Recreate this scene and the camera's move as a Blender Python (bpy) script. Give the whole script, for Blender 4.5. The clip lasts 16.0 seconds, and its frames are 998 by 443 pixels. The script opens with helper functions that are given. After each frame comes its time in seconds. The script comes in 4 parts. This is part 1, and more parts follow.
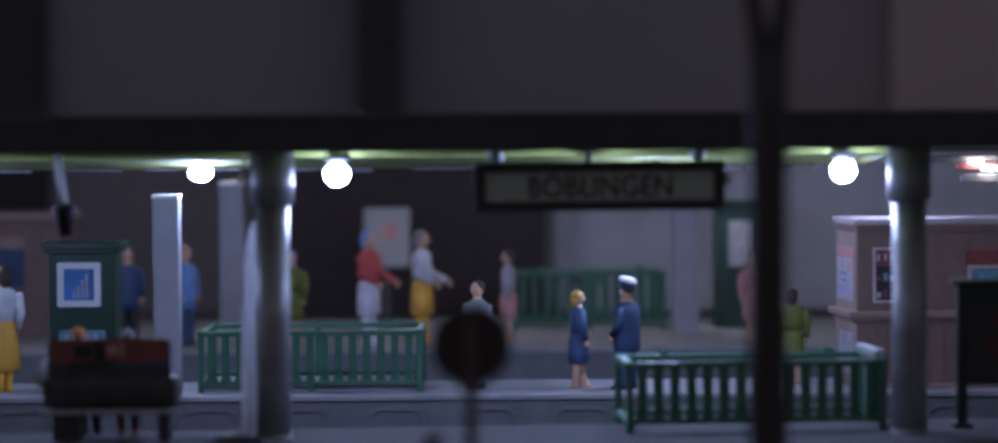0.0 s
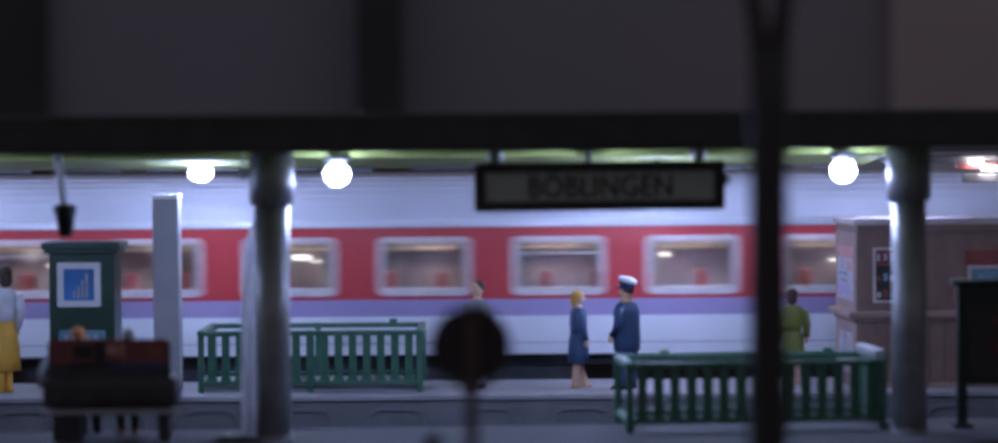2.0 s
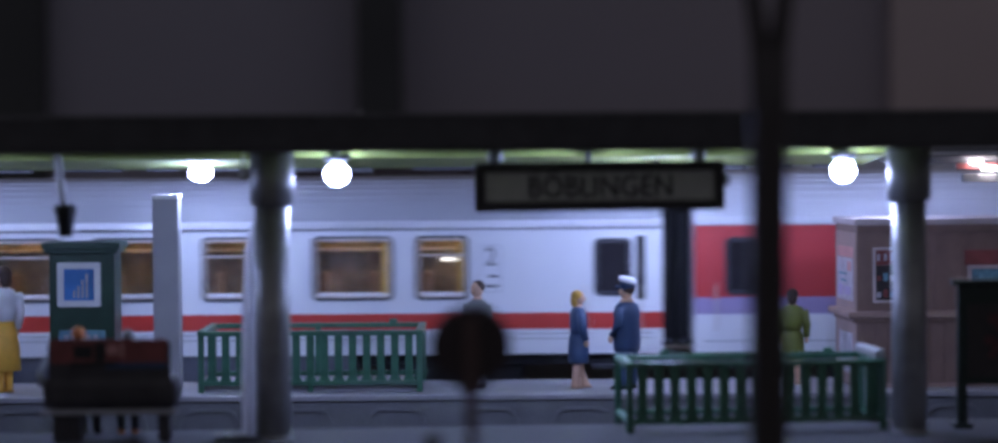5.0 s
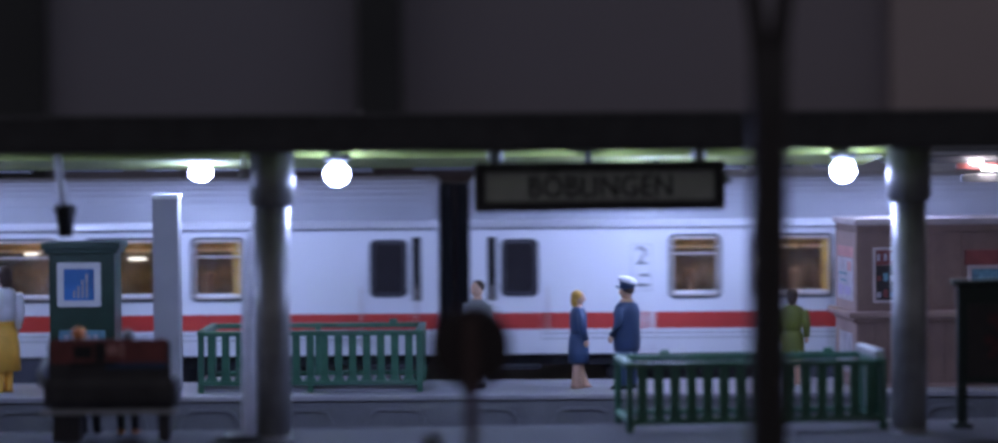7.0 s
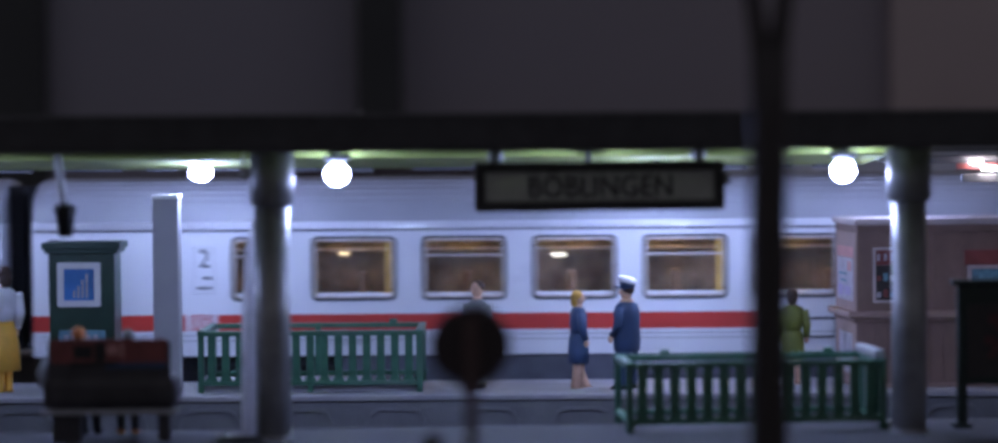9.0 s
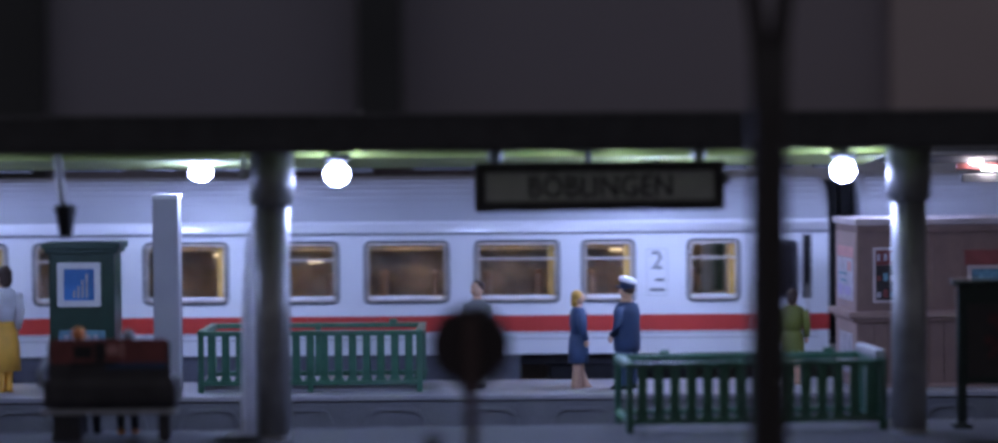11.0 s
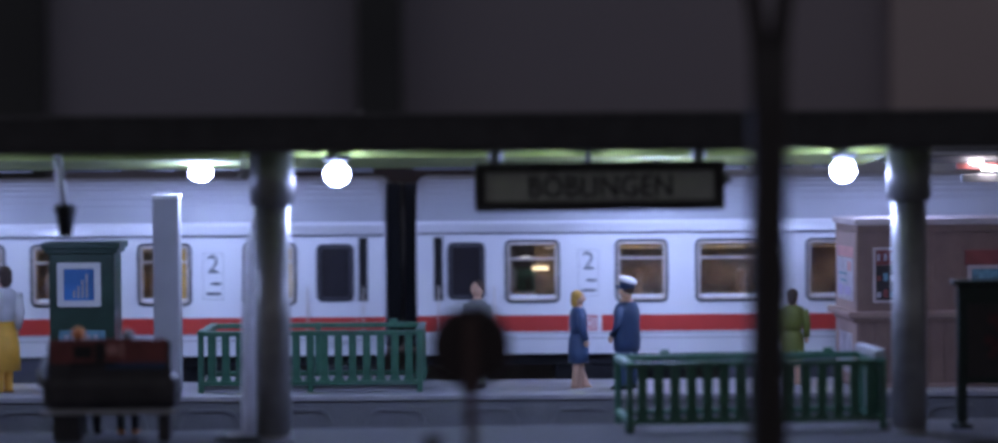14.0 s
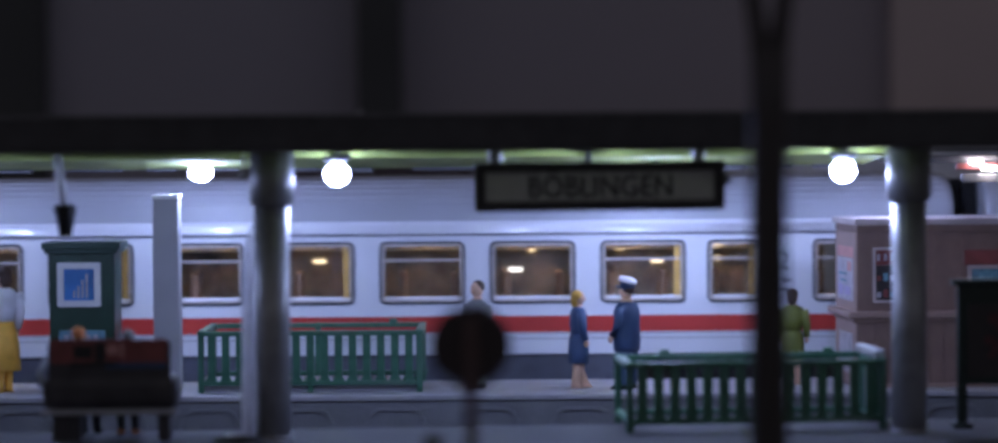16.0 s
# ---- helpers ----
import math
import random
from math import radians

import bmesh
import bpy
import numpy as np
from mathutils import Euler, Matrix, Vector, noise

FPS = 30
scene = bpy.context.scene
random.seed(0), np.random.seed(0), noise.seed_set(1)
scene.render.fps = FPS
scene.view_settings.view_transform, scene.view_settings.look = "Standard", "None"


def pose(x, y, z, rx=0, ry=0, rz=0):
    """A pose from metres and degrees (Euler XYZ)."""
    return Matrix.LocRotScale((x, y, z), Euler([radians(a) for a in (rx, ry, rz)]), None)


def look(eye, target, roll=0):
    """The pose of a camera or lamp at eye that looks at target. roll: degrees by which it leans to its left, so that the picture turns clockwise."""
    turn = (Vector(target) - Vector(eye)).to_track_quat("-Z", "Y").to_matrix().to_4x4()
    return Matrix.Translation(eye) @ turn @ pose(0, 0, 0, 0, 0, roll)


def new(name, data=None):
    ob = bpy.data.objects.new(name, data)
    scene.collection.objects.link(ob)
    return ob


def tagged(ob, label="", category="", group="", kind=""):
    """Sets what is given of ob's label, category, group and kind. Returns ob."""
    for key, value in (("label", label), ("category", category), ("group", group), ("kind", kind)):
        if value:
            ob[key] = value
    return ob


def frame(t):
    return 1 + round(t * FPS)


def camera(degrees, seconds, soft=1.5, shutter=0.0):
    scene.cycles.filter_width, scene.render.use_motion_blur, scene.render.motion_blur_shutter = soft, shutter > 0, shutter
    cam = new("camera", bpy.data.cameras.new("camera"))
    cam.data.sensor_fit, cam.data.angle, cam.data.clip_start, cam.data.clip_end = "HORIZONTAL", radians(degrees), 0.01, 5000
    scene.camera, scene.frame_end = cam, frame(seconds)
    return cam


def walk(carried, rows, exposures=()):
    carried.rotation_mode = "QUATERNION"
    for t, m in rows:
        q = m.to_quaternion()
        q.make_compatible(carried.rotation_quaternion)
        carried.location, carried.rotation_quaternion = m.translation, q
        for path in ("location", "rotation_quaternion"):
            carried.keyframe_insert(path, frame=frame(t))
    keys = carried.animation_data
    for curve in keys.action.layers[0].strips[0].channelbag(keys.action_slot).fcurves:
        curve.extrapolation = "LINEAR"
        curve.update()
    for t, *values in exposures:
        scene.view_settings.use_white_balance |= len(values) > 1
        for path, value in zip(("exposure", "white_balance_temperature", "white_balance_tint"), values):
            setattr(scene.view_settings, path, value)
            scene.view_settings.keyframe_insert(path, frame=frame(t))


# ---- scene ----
# Sizes below are in millimetres of the model (H0); MM turns them into metres.
MM = 0.001
EYE_Z = 45.9

# ---- camera: stands still ----
cam = camera(22.73, 16.0, soft=2.9, shutter=0.35)
cam.data.dof.use_dof = True
cam.data.dof.focus_distance = 0.465
cam.data.dof.aperture_fstop = 13.0
EYE = Vector((0, 0, EYE_Z * MM))
CAM_POSE = look(EYE, EYE + Vector((0, 1, -0.03026)), -0.42)
walk(cam, [(0.0, CAM_POSE), (16.0, CAM_POSE)])

# ---- world: a dim room in the evening ----
world = bpy.data.worlds.new("dim_room")
scene.world = world
world.use_nodes = True
wbg = world.node_tree.nodes["Background"]
wbg.inputs[0].default_value = (0.80, 0.78, 0.95, 1)
wbg.inputs[1].default_value = 0.16
scene.view_settings.exposure = 0.0
BULB_POWER = 285.0


# ---- materials ----
def mat(name, col, rough=0.5, metal=0.0, vary=0.15, scale=300.0, bump=0.05, bscale=1500.0, coat=0.0, wear=None, drawn=1.0):
    """drawn: how far the grain is stretched along z."""
    m = bpy.data.materials.new(name)
    m.use_nodes = True
    nt = m.node_tree
    p = nt.nodes["Principled BSDF"]
    tc = nt.nodes.new("ShaderNodeTexCoord")
    n1 = nt.nodes.new("ShaderNodeTexNoise")
    n1.inputs["Scale"].default_value = scale
    n1.inputs["Detail"].default_value = 4
    nt.links.new(tc.outputs["Object"], n1.inputs["Vector"])
    ramp = nt.nodes.new("ShaderNodeValToRGB")
    a = [max(0.0, c * (1 - vary)) for c in col]
    b = [min(1.0, c * (1 + vary)) for c in col]
    ramp.color_ramp.elements[0].position, ramp.color_ramp.elements[1].position = 0.3, 0.7
    ramp.color_ramp.elements[0].color = (*a, 1)
    ramp.color_ramp.elements[1].color = (*b, 1)
    nt.links.new(n1.outputs["Fac"], ramp.inputs["Fac"])
    out = ramp.outputs["Color"]
    if wear:
        n3 = nt.nodes.new("ShaderNodeTexNoise")
        n3.inputs["Scale"].default_value = scale * 0.25
        n3.inputs["Detail"].default_value = 6
        nt.links.new(tc.outputs["Object"], n3.inputs["Vector"])
        r3 = nt.nodes.new("ShaderNodeValToRGB")
        r3.color_ramp.elements[0].position, r3.color_ramp.elements[1].position = 0.5, 0.72
        nt.links.new(n3.outputs["Fac"], r3.inputs["Fac"])
        mix = nt.nodes.new("ShaderNodeMix")
        mix.data_type = "RGBA"
        nt.links.new(r3.outputs["Color"], mix.inputs[0])
        nt.links.new(out, mix.inputs[6])
        mix.inputs[7].default_value = (*wear, 1)
        out = mix.outputs[2]
    nt.links.new(out, p.inputs["Base Color"])
    n2 = nt.nodes.new("ShaderNodeTexNoise")
    n2.inputs["Scale"].default_value = bscale
    n2.inputs["Detail"].default_value = 3
    squeeze = nt.nodes.new("ShaderNodeMapping")
    squeeze.inputs["Scale"].default_value = (1, 1, 1 / drawn)
    nt.links.new(tc.outputs["Object"], squeeze.inputs["Vector"])
    nt.links.new(squeeze.outputs["Vector"], n2.inputs["Vector"])
    rr = nt.nodes.new("ShaderNodeMapRange")
    rr.inputs["To Min"].default_value = max(0.02, rough - 0.08)
    rr.inputs["To Max"].default_value = min(1.0, rough + 0.08)
    nt.links.new(n1.outputs["Fac"], rr.inputs["Value"])
    nt.links.new(rr.outputs["Result"], p.inputs["Roughness"])
    bp = nt.nodes.new("ShaderNodeBump")
    bp.inputs["Strength"].default_value = bump
    bp.inputs["Distance"].default_value = 0.0003
    nt.links.new(n2.outputs["Fac"], bp.inputs["Height"])
    nt.links.new(bp.outputs["Normal"], p.inputs["Normal"])
    p.inputs["Metallic"].default_value = metal
    p.inputs["Coat Weight"].default_value = coat
    return m


def glow(name, col, strength):
    m = bpy.data.materials.new(name)
    m.use_nodes = True
    nt = m.node_tree
    nt.nodes.clear()
    o = nt.nodes.new("ShaderNodeOutputMaterial")
    e = nt.nodes.new("ShaderNodeEmission")
    e.inputs[0].default_value = (*col, 1)
    e.inputs[1].default_value = strength
    nt.links.new(e.outputs[0], o.inputs[0])
    return m


def glass(name, tint=(0.9, 0.92, 0.93)):
    m = bpy.data.materials.new(name)
    m.use_nodes = True
    p = m.node_tree.nodes["Principled BSDF"]
    p.inputs["Base Color"].default_value = (*tint, 1)
    p.inputs["Roughness"].default_value = 0.05
    p.inputs["IOR"].default_value = 1.45
    p.inputs["Transmission Weight"].default_value = 1.0
    return m


M_BULB = glow("bulb_glass_lit", (0.42, 0.515, 1.0), BULB_POWER)
M_BULB_EAVE = glow("eave_bulb_glass_lit", (0.42, 0.515, 1.0), BULB_POWER * 0.80)
M_FAR_TUBE = glow("far_lamp_lit", (0.85, 0.87, 1.0), 36.0)
M_SHELTER_LAMP = glow("shelter_lamp_lit", (0.95, 0.85, 0.92), 60.0)
M_COACH_LIGHT = glow("coach_light_warm", (1.0, 0.66, 0.36), 28.0)
M_COACH_WHITE = glow("coach_light_white", (1.0, 0.84, 0.76), 36.0)
M_GLASS = glass("window_glass")
M_PLATFORM = mat("platform_grey_plastic", (0.275, 0.275, 0.295), 0.75, vary=0.12, scale=120, bump=0.5, bscale=2500, wear=(0.36, 0.35, 0.36))
# platform grey dimmed in the colour, since the bulbs above overlight the near top
M_PLATFORM_NEAR = mat("platform_grey_dimmed", (0.066, 0.066, 0.071), 0.8, vary=0.15, scale=120, bump=0.5, bscale=2500)
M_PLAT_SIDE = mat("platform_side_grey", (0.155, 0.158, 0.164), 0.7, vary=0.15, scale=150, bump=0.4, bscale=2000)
M_BALLAST = mat("ballast_brown_grey", (0.10, 0.09, 0.08), 0.9, vary=0.5, scale=700, bump=1.0, bscale=900)
M_RAIL = mat("rail_steel", (0.35, 0.33, 0.31), 0.35, 1.0)
M_SLEEPER = mat("sleeper_dark", (0.05, 0.04, 0.035), 0.8)
M_COLUMN = mat("column_grey_enamel", (0.31, 0.315, 0.32), 0.44, 0.3, vary=0.25, scale=200, bump=0.6, bscale=600, drawn=40)
M_PILLAR = mat("pillar_grey_plastic", (0.35, 0.35, 0.365), 0.5, vary=0.07, scale=150)
M_CANOPY = mat("canopy_underside_green", (0.22, 0.26, 0.065), 0.85, vary=0.12, scale=90, bump=0.2)
M_FASCIA = mat("fascia_black", (0.028, 0.028, 0.030), 0.6, vary=0.3)
M_EDGE = mat("roof_edge_grey", (0.10, 0.10, 0.105), 0.6)
M_GREEN = mat("railing_green_plastic", (0.040, 0.135, 0.082), 0.38, vary=0.2, scale=400, bump=0.15, bscale=1200, wear=(0.09, 0.17, 0.125))
M_GREEN_DARK = mat("kiosk_dark_green", (0.013, 0.048, 0.030), 0.4, vary=0.2, scale=300, bump=0.1)
M_WHITE = mat("white_plastic", (0.75, 0.76, 0.77), 0.45, vary=0.05)
M_BLUE_SCREEN = mat("blue_screen_print", (0.05, 0.20, 0.50), 0.3, vary=0.3, scale=120)
M_BLACK = mat("black_plastic", (0.010, 0.010, 0.011), 0.5, vary=0.3)
M_SIGN_FRAME = mat("sign_frame_dark", (0.018, 0.016, 0.016), 0.45)
M_SIGN_FACE = mat("sign_face_grey", (0.52, 0.51, 0.49), 0.6, vary=0.06)
M_BROWN = mat("kiosk_brown_boards", (0.21, 0.135, 0.110), 0.6, vary=0.12, scale=250, bump=0.2)
M_BROWN_TRIM = mat("kiosk_tan_trim", (0.34, 0.235, 0.20), 0.55, vary=0.1)
# tan lightened to carry the bright light along the kiosk roof edge
M_ROOF_TAN = mat("kiosk_tan_lightened", (0.52, 0.44, 0.42), 0.5, vary=0.2, scale=150)
M_POSTER_RED = mat("poster_red", (0.21, 0.055, 0.05), 0.5, vary=0.2)
M_POSTER_BLUE = mat("poster_teal", (0.12, 0.26, 0.32), 0.5, vary=0.6, scale=500)
M_POSTER_PALE = mat("poster_pale", (0.42, 0.40, 0.44), 0.5, vary=0.25, scale=600)
M_MAST = mat("mast_dark_brown", (0.022, 0.017, 0.016), 0.6, vary=0.3)
M_DISC = mat("signal_disc_dark", (0.020, 0.012, 0.012), 0.6, vary=0.3)
M_SIGNAL_POST = mat("signal_post_rust_brown", (0.055, 0.026, 0.022), 0.6, vary=0.3)
M_WALL = mat("room_wall_grey", (0.325, 0.31, 0.35), 0.9, vary=0.10, scale=6, bump=0.2, bscale=300, wear=(0.32, 0.27, 0.27))
M_WALL_BROWN = mat("room_panel_brown", (0.47, 0.39, 0.37), 0.85, vary=0.12, scale=8, bump=0.2, bscale=300)
M_WALL_DARK = mat("room_post_dark", (0.035, 0.035, 0.04), 0.8)
M_POST = mat("room_post_brown", (0.050, 0.052, 0.052), 0.8, vary=0.2, scale=20)
M_BUILDING = mat("far_building_plaster", (0.60, 0.62, 0.68), 0.8, vary=0.10, scale=80)
# near-black maroon: the wagon's shade is mixed into its paint
M_MAROON = mat("far_wagon_shaded_maroon", (0.022, 0.009, 0.010), 0.6, vary=0.3)
M_MILKY = mat("milky_plastic", (0.62, 0.62, 0.64), 0.28, vary=0.3, scale=500, bump=0.5, bscale=600, drawn=30)
M_MILKY.node_tree.nodes["Principled BSDF"].inputs["Subsurface Weight"].default_value = 0.9
M_MILKY.node_tree.nodes["Principled BSDF"].inputs["Subsurface Scale"].default_value = 0.002
M_MILKY.node_tree.nodes["Principled BSDF"].inputs["Subsurface Radius"].default_value = (1.0, 1.0, 1.0)
nt = M_MILKY.node_tree
thin = nt.nodes.new("ShaderNodeBsdfTranslucent")
thin.inputs[0].default_value = (0.80, 0.80, 0.82, 1)
blend = nt.nodes.new("ShaderNodeMixShader")
blend.inputs[0].default_value = 0.6
nt.links.new(nt.nodes["Principled BSDF"].outputs[0], blend.inputs[1])
nt.links.new(thin.outputs[0], blend.inputs[2])
nt.links.new(blend.outputs[0], nt.nodes["Material Output"].inputs[0])
# train paints
M_COACH_PAINT = mat("coach_pale_grey_paint", (0.72, 0.73, 0.77), 0.30, vary=0.03, scale=60, bump=0.03)
M_ROOF = mat("coach_roof_grey", (0.36, 0.37, 0.40), 0.5, vary=0.06, scale=80)
M_ROOF_PALE = mat("coach_roof_pale", (0.58, 0.59, 0.62), 0.45, vary=0.04, scale=80)
M_STRIPE = mat("traffic_red_stripe", (0.52, 0.050, 0.042), 0.32, vary=0.05)
M_ORIENT = mat("orient_red", (0.50, 0.050, 0.055), 0.32, vary=0.06, scale=80)
M_LILAC = mat("pastel_violet_band", (0.33, 0.27, 0.46), 0.35, vary=0.04)
M_UNDER = mat("underframe_black", (0.035, 0.036, 0.042), 0.7, vary=0.4)
M_FRAME_DARK = mat("window_rubber_dark", (0.035, 0.035, 0.045), 0.35)
M_FRAME_PALE = mat("window_frame_pale", (0.64, 0.57, 0.58), 0.3)
M_FRAME_METAL = mat("window_frame_metal", (0.56, 0.51, 0.47), 0.3, 0.35)
M_RUBBER = mat("black_rubber", (0.006, 0.006, 0.007), 0.85, vary=0.3)
M_COACH_GLOSS = mat("coach_gloss_cove", (0.72, 0.73, 0.77), 0.16, vary=0.03, scale=60, bump=0.02)
M_GUTTER = mat("coach_gutter_dark", (0.07, 0.07, 0.09), 0.4)
M_BENCH = mat("bench_dusty_black", (0.034, 0.031, 0.034), 0.5, vary=0.4, scale=200, bump=0.2, wear=(0.06, 0.055, 0.06))
M_NOTICE_GREEN = mat("notice_stand_black_green", (0.006, 0.020, 0.015), 0.5, vary=0.3)
M_NOTICE = mat("notice_dark_brown", (0.028, 0.024, 0.024), 0.5, vary=0.3)
M_MAROON_PRINT = mat("notice_dull_red_print", (0.07, 0.018, 0.02), 0.5, vary=0.3)
M_SKIRT = mat("skirt_blue_grey", (0.10, 0.105, 0.13), 0.5)
M_CURTAIN = mat("curtain_ochre", (0.50, 0.30, 0.07), 0.8)
M_SEAT_BROWN = mat("seat_brown", (0.22, 0.13, 0.07), 0.8)
M_SEAT_RED = mat("seat_red", (0.42, 0.09, 0.08), 0.8)
M_INSIDE = mat("coach_inside_brown", (0.20, 0.155, 0.10), 0.5, vary=0.6, scale=150)
M_INSIDE_PALE = mat("coach_inside_pale", (0.42, 0.365, 0.36), 0.5, vary=0.45, scale=90)
M_PRINT = mat("printed_dark_grey", (0.13, 0.14, 0.165), 0.5)
M_LOC_RED = mat("locomotive_red", (0.37, 0.060, 0.060), 0.24, vary=0.06, scale=60, bump=0.05)
M_LOC_ROOF = mat("locomotive_roof_red", (0.22, 0.03, 0.035), 0.45, vary=0.15)
M_GRILLE = mat("louvre_silver", (0.60, 0.60, 0.66), 0.36, 0.25, vary=0.05)
M_CAB_PALE = mat("cab_glazing_pale", (0.46, 0.47, 0.52), 0.16, vary=0.25, scale=60)
# opaque mottled grey: streaky reflections put into the glass colour
M_CAB_GLASS = mat("cab_glass_mottled", (0.22, 0.225, 0.26), 0.10, vary=0.6, scale=220)
M_GLOW_BAR = glow("glow_bar_warm", (1.0, 0.78, 0.48), 2.2)
M_GLOW_BAR_WHITE = glow("glow_bar_white", (1.0, 0.95, 0.9), 3.0)
M_DARK_GLASS = mat("door_glass_grey", (0.022, 0.020, 0.024), 0.12, vary=0.25, scale=60)
# figure paints
M_SKIN = mat("painted_skin", (0.60, 0.37, 0.25), 0.6)
M_HAIR = mat("painted_hair_brown", (0.06, 0.035, 0.025), 0.6)
M_BLOND = mat("painted_hair_blond", (0.60, 0.34, 0.06), 0.6)
M_ORANGE = mat("painted_orange", (0.72, 0.25, 0.07), 0.6)
M_YELLOW = mat("painted_yellow", (0.85, 0.46, 0.07), 0.55)
M_CLOTH_WHITE = mat("painted_white", (0.72, 0.72, 0.76), 0.6)
M_NAVY = mat("painted_navy", (0.030, 0.062, 0.135), 0.55)
M_BLUE = mat("painted_blue", (0.040, 0.078, 0.165), 0.55)
M_LBLUE = mat("painted_light_blue", (0.16, 0.30, 0.58), 0.55)
M_GREY = mat("painted_grey", (0.22, 0.23, 0.23), 0.6)
M_OLIVE = mat("painted_olive", (0.15, 0.17, 0.03), 0.6)
M_CORAL = mat("painted_coral", (0.62, 0.10, 0.09), 0.55)
M_PINK = mat("painted_pink", (0.55, 0.27, 0.25), 0.55)


# ---- mesh helpers, in millimetres ----
def box(bm, x0, x1, y0, y1, z0, z1, bev=0.0, mi=0):
    g = bmesh.ops.create_cube(bm, size=1.0)
    vs = g["verts"]
    for v in vs:
        v.co = Vector(((x0 + x1) / 2 + v.co.x * (x1 - x0), (y0 + y1) / 2 + v.co.y * (y1 - y0), (z0 + z1) / 2 + v.co.z * (z1 - z0)))
    fs = {f for v in vs for f in v.link_faces}
    for f in fs:
        f.material_index = mi
    if bev > 0:
        es = list({e for v in vs for e in v.link_edges})
        r = bmesh.ops.bevel(bm, geom=es, offset=bev, segments=2, profile=0.6, affect="EDGES")
        for f in r["faces"]:
            f.material_index = mi
    return bm


def one_box(*a, bev=0.0):
    return box(bmesh.new(), *a, bev=bev)


def rings(bm, sections, n=16, mi=None, cap=True, smooth=True):
    """Sections: (centre, radius_x, radius_y[, material]); stacked along z."""
    prev = None
    for k, s in enumerate(sections):
        c, rx, ry = s[0], s[1], s[2]
        vs = [bm.verts.new((c[0] + rx * math.cos(2 * math.pi * i / n), c[1] + ry * math.sin(2 * math.pi * i / n), c[2])) for i in range(n)]
        if prev:
            for i in range(n):
                f = bm.faces.new((prev[i], prev[(i + 1) % n], vs[(i + 1) % n], vs[i]))
                f.material_index = s[3] if len(s) > 3 else (mi or 0)
                f.smooth = smooth
        elif cap:
            f = bm.faces.new(vs[::-1])
            f.material_index = s[3] if len(s) > 3 else (mi or 0)
        prev = vs
    if cap:
        f = bm.faces.new(prev)
        f.material_index = sections[-1][3] if len(sections[-1]) > 3 else (mi or 0)
    return bm


def tube(bm, pts, rad, n=8, mi=0):
    """A round bar through points; rad is a number or one per point."""
    pts = [Vector(p) for p in pts]
    rads = rad if isinstance(rad, (list, tuple)) else [rad] * len(pts)
    prev = None
    for k, p in enumerate(pts):
        d = (pts[min(k + 1, len(pts) - 1)] - pts[max(k - 1, 0)]).normalized()
        a = d.orthogonal().normalized() if abs(d.z) < 0.9 else Vector((1, 0, 0))
        a = (a - d * a.dot(d)).normalized()
        b = d.cross(a)
        vs = [bm.verts.new(p + rads[k] * (math.cos(2 * math.pi * i / n) * a + math.sin(2 * math.pi * i / n) * b)) for i in range(n)]
        if prev:
            for i in range(n):
                f = bm.faces.new((prev[i], prev[(i + 1) % n], vs[(i + 1) % n], vs[i]))
                f.material_index, f.smooth = mi, True
        else:
            bm.faces.new(vs[::-1]).material_index = mi
        prev = vs
    bm.faces.new(prev).material_index = mi
    return bm


def ball(bm, c, rx, ry, rz, mi=0, u=14, v=9):
    g = bmesh.ops.create_uvsphere(bm, u_segments=u, v_segments=v, radius=1.0)
    for w in g["verts"]:
        w.co = Vector((c[0] + w.co.x * rx, c[1] + w.co.y * ry, c[2] + w.co.z * rz))
    for f in {f for w in g["verts"] for f in w.link_faces}:
        f.material_index, f.smooth = mi, True
    return bm


def rounded(w, h, r, n=5):
    pts = []
    for cx, cz, a0 in ((w / 2 - r, h / 2 - r, 0), (-w / 2 + r, h / 2 - r, 90), (-w / 2 + r, -h / 2 + r, 180), (w / 2 - r, -h / 2 + r, 270)):
        for k in range(n):
            a = radians(a0 + 90 * k / (n - 1))
            pts.append((cx + r * math.cos(a), cz + r * math.sin(a)))
    return pts


def ring_frame(w, h, r, t, y0, y1):
    """A rounded window frame round the origin in the x-z plane; t its width."""
    bm = bmesh.new()
    o, i = rounded(w, h, r), rounded(w - 2 * t, h - 2 * t, max(r - t, 0.15))
    n = len(o)
    L = [[bm.verts.new((p[0], y, p[1])) for p in q] for q, y in ((o, y1), (o, y0), (i, y0), (i, y1))]
    for a in range(4):
        for k in range(n):
            A, B = L[a], L[(a + 1) % 4]
            bm.faces.new((A[k], A[(k + 1) % n], B[(k + 1) % n], B[k]))
    bmesh.ops.recalc_face_normals(bm, faces=bm.faces)
    return bm


def plate(pts, y0, y1):
    """A plate of outline pts (x, z) between two y planes."""
    bm = bmesh.new()
    a = [bm.verts.new((p[0], y0, p[1])) for p in pts]
    b = [bm.verts.new((p[0], y1, p[1])) for p in pts]
    bm.faces.new(a), bm.faces.new(b[::-1])
    n = len(pts)
    for k in range(n):
        bm.faces.new((a[k], b[k], b[(k + 1) % n], a[(k + 1) % n]))
    bmesh.ops.recalc_face_normals(bm, faces=bm.faces)
    return bm


def mesh_of(name, bm, mats):
    me = bpy.data.meshes.new(name)
    for v in bm.verts:
        v.co *= MM
    bm.to_mesh(me)
    bm.free()
    for m in mats if isinstance(mats, (list, tuple)) else [mats]:
        me.materials.append(m)
    return me


